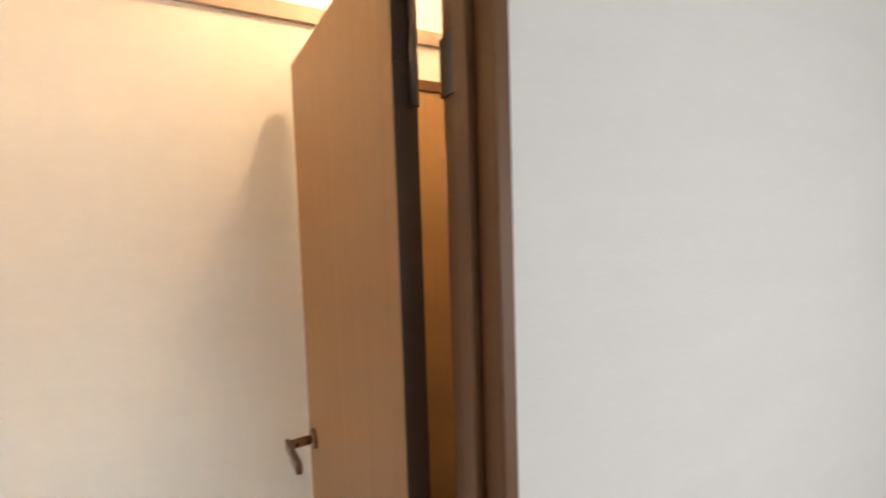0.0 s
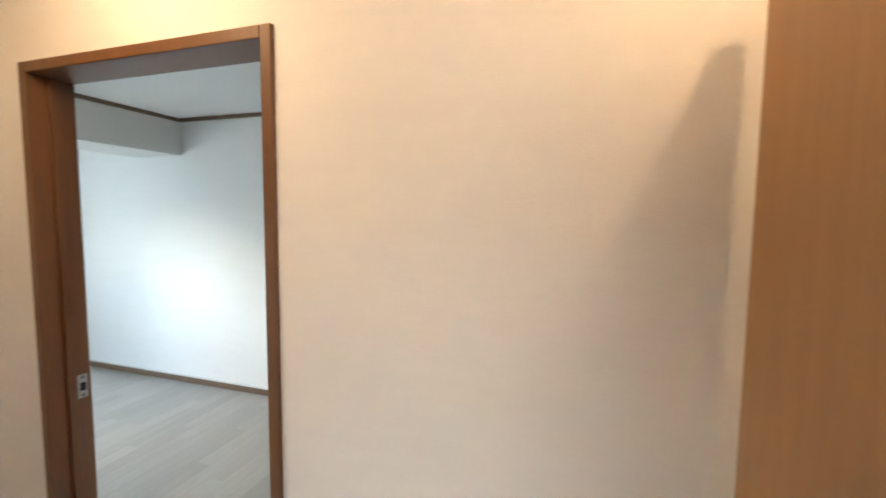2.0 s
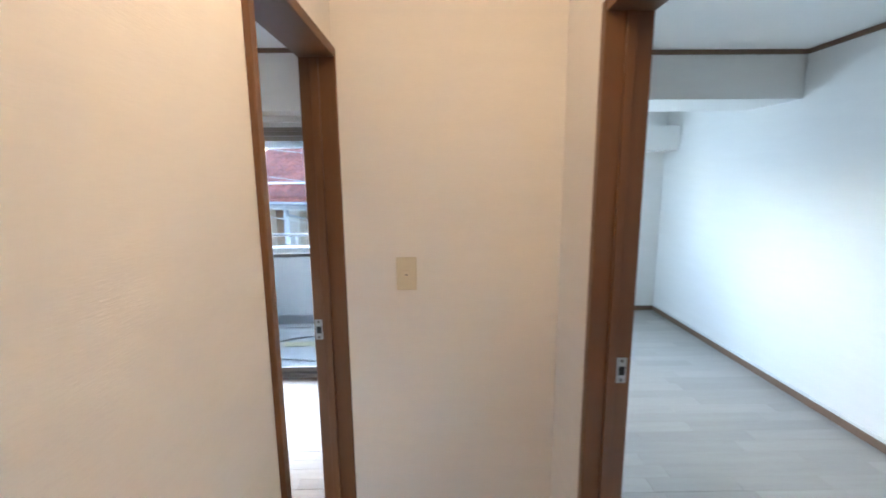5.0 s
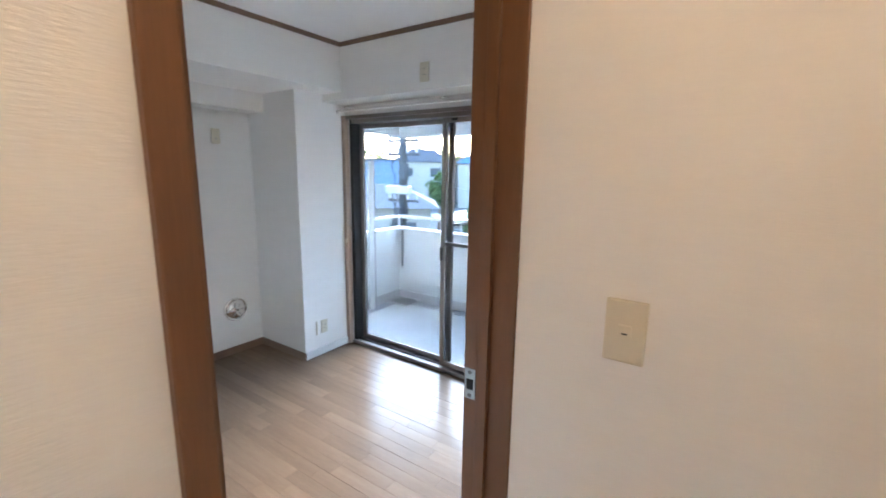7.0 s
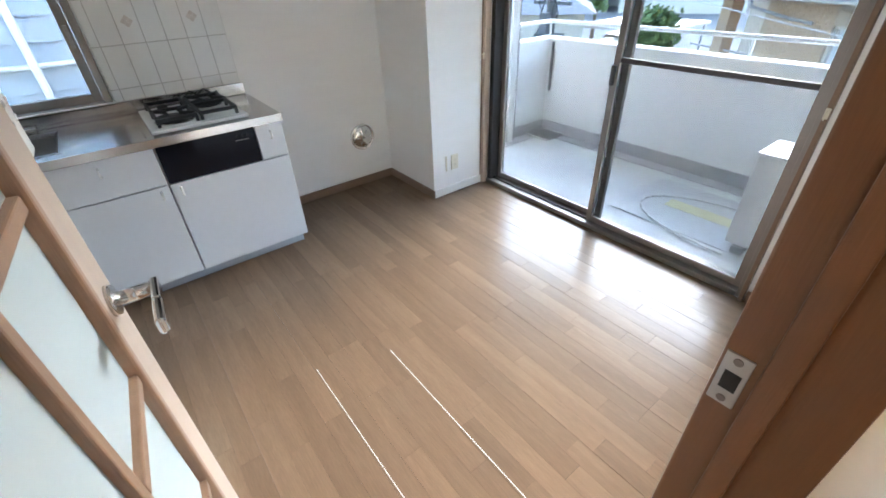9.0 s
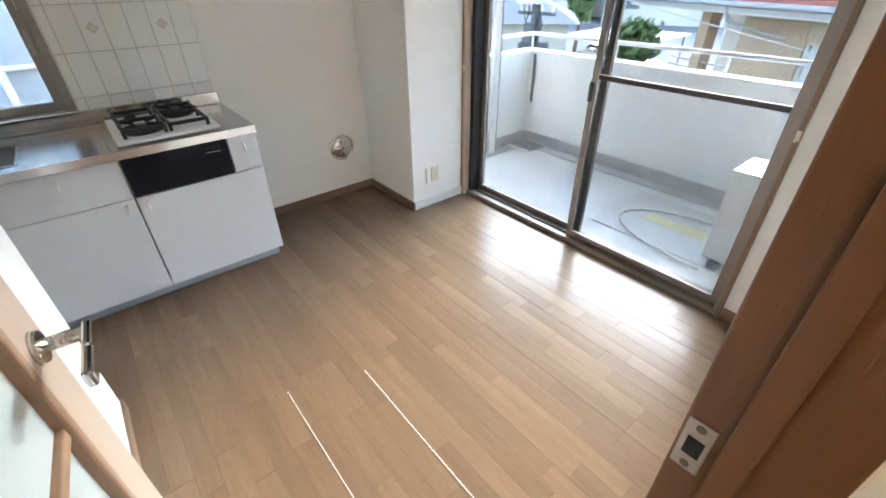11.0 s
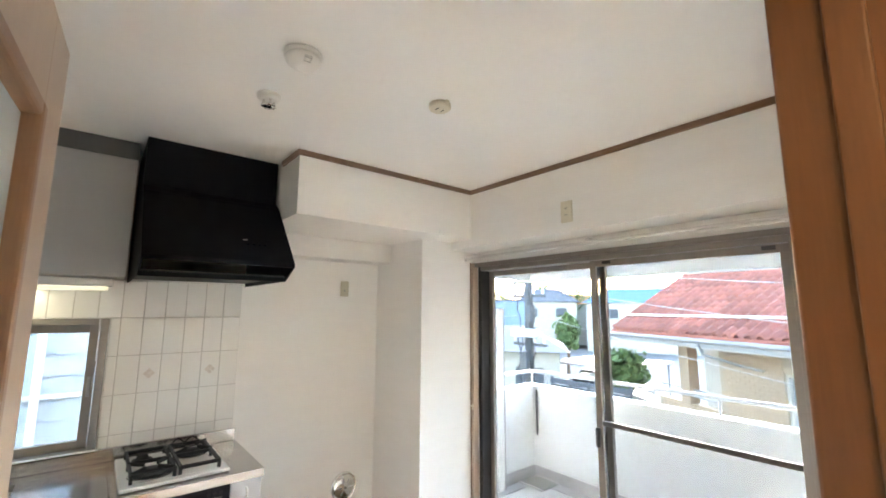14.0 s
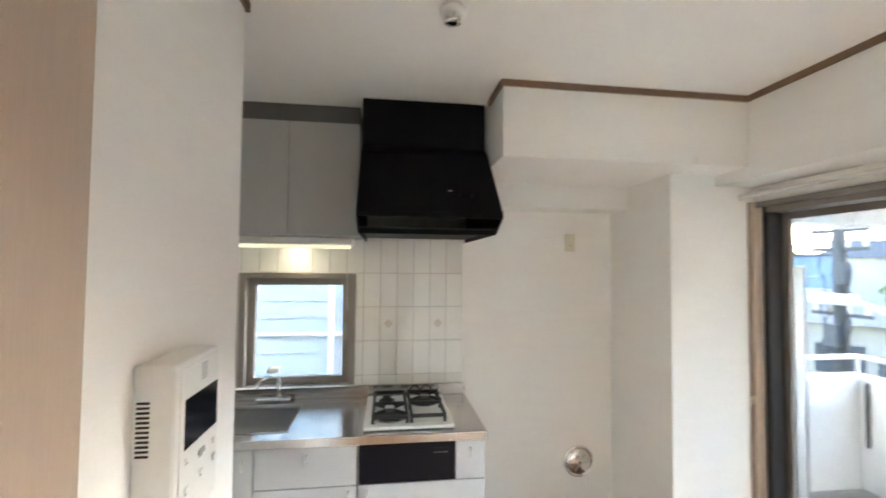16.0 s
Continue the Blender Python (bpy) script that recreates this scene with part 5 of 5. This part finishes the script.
rows_z = [(0.878, 0.938), (0.938, 1.138), (1.138, 1.338), (1.338, 1.538), (1.538, 1.738)]
y = 1.148
k = 0
while y > -0.34:
    ya = max(y - 0.0985, -0.348)
    for z0, z1 in rows_z:
        if z0 >= 1.53:
            tile(ya, y, z0, z1)
        elif ya >= 0.55:
            tile(ya, y, z0, z1)
        elif y > 0.52 and ya < 0.52:
            tile(0.515, y, z0, z1)
    y = ya
for yy in (0.705, 1.0005):
    bm = bmesh.new()
    for du, dv, s in ((0, 0.0145, 0.0135), (0, -0.0145, 0.0135), (0.0145, 0, 0.0135), (-0.0145, 0, 0.0135)):
        add_box(bm, 0, 0.0004, -s / 1.4, s / 1.4, -s / 1.4, s / 1.4, 0, Matrix.Translation((W + 0.0071, yy + du, 1.238 + dv)) @ Matrix.Rotation(radians(45), 4, "X"))
    part("tile_motif", bm, M_MOTIF, tw, "beige diamond motif")

# strip floors
rnd = random.Random(7)


def strip_floor(parent, x0, x1, y0, y1, pitch, mat, skip=None, long=0.606):
    """Staggered strips along x; every fourth joint is a wider panel joint."""
    cache = {}
    y, row = y0, 0
    while y < y1 - 0.005:
        w = min(pitch, y1 - y)
        gap = 0.0016 if row % 4 == 3 else 0.0004
        x = x0 - rnd.choice((0.1, 0.25, 0.4, 0.55)) * long
        while x < x1:
            L = long * rnd.choice((0.5, 0.75, 1.0, 1.0, 1.25))
            a, b = max(x, x0), min(x + L, x1)
            x += L
            if b - a < 0.02 or (skip and skip(a, b, y)):
                continue
            key = (round(b - a, 2), round(w, 3), gap)
            if key not in cache:
                cache[key] = one_bevel("plank", b - a - 0.0008, w - gap, 0.004, 0.0005, mat)
            place_piece("plank", cache[key], parent, ((a + b) / 2, y + w / 2 - gap / 2, -0.002))
        y += w
        row += 1


strip_floor(floor_k, W, EAST + 0.1, SOUTH - 0.385, NORTH, 0.0755, M_FLOOR, lambda a, b, y: b < -2.62 and y < 1.1)
strip_floor(floor_b, HALL_E, BED_E, -0.3, BED_N, 0.101, M_FLOOR_B, None, 0.909)
# pale lines along two panel joints
for y, a, b in ((1.076, -1.36, -0.45), (0.774, -1.47, -0.6)):
    setting("pale_joint_line", [(a, b, y - 0.0011, y + 0.0011, 0.0, 0.0006)], M_WHITE, "pale line along a floor joint", "joint")

# curved roof tiles: the nearest ones as parts, the rest joined
RP, RC = 0.30, 0.33


def roof_tile(bm, u, s, ext):
    """One barrel tile at roof place u along the eave and s up the slope."""
    vs = []
    n = 5
    for k in (0, 1):
        ss = s + k * (RC + 0.05)
        lift = 0.05 - 0.03 * k
        for i in range(n):
            q = i / (n - 1)
            h = 0.075 * math.sin(math.pi * min(1, q * 1.35)) if q < 0.74 else -0.02
            v = ss / math.sqrt(1 + PITCH * PITCH)
            vs.append(bm.verts.new((u + q * RP, v, EZ + v * PITCH + 0.03 + h + lift)))
    for i in range(n - 1):
        bm.faces.new((vs[i], vs[i + 1], vs[n + i + 1], vs[n + i]))
    low = [bm.verts.new(v.co - Vector((0, 0.0, 0.06))) for v in vs[:n]]
    for i in range(n - 1):
        bm.faces.new((low[i], low[i + 1], vs[i + 1], vs[i]))


tb = bmesh.new()
roof_tile(tb, 0, 0, 0)
bmesh.ops.transform(tb, matrix=Matrix.Rotation(ua, 4, "Z"), verts=tb.verts)
z0 = EZ
bmesh.ops.translate(tb, verts=tb.verts, vec=(0, 0, -z0))
tile_me = finish(tb, "roof_tile", M_ROOF, True)
rest = bmesh.new()
nu, ns = int(UL / RP), int((VD / 2) * math.sqrt(1 + PITCH * PITCH) / RC)
for j in range(ns):
    for i in range(nu):
        if j < 12 and i < 25:
            v = j * RC / math.sqrt(1 + PITCH * PITCH)
            at = HM @ Vector((i * RP, v, EZ + v * PITCH))
            place_piece("roof_tile", tile_me, roof, at)
        else:
            roof_tile(rest, i * RP, j * RC, 0)
tagged(hpart("roof_tile_field", rest, M_ROOF, roof), kind="stuff")

# brick courses on the house front
bricks = bmesh.new()
for r in range(22):
    z = -1.15 + r * 0.085
    if z > EZ - 0.45:
        break
    u = 3.62 + (0.12 if r % 2 else 0)
    while u < WX0 - 0.05:
        add_box(bricks, u, min(u + 0.23, WX0 - 0.01), 0.785, 0.80, z, z + 0.072)
        u += 0.245
for r in range(9):
    z = -1.9 + r * 0.085
    u = 1.22 + (0.12 if r % 2 else 0)
    while u < 3.5:
        add_box(bricks, u, min(u + 0.23, 3.58), 0.835, 0.85, z, z + 0.072)
        u += 0.245
tagged(hpart("brick_courses", bricks, M_BRICK, wall), kind="stuff")
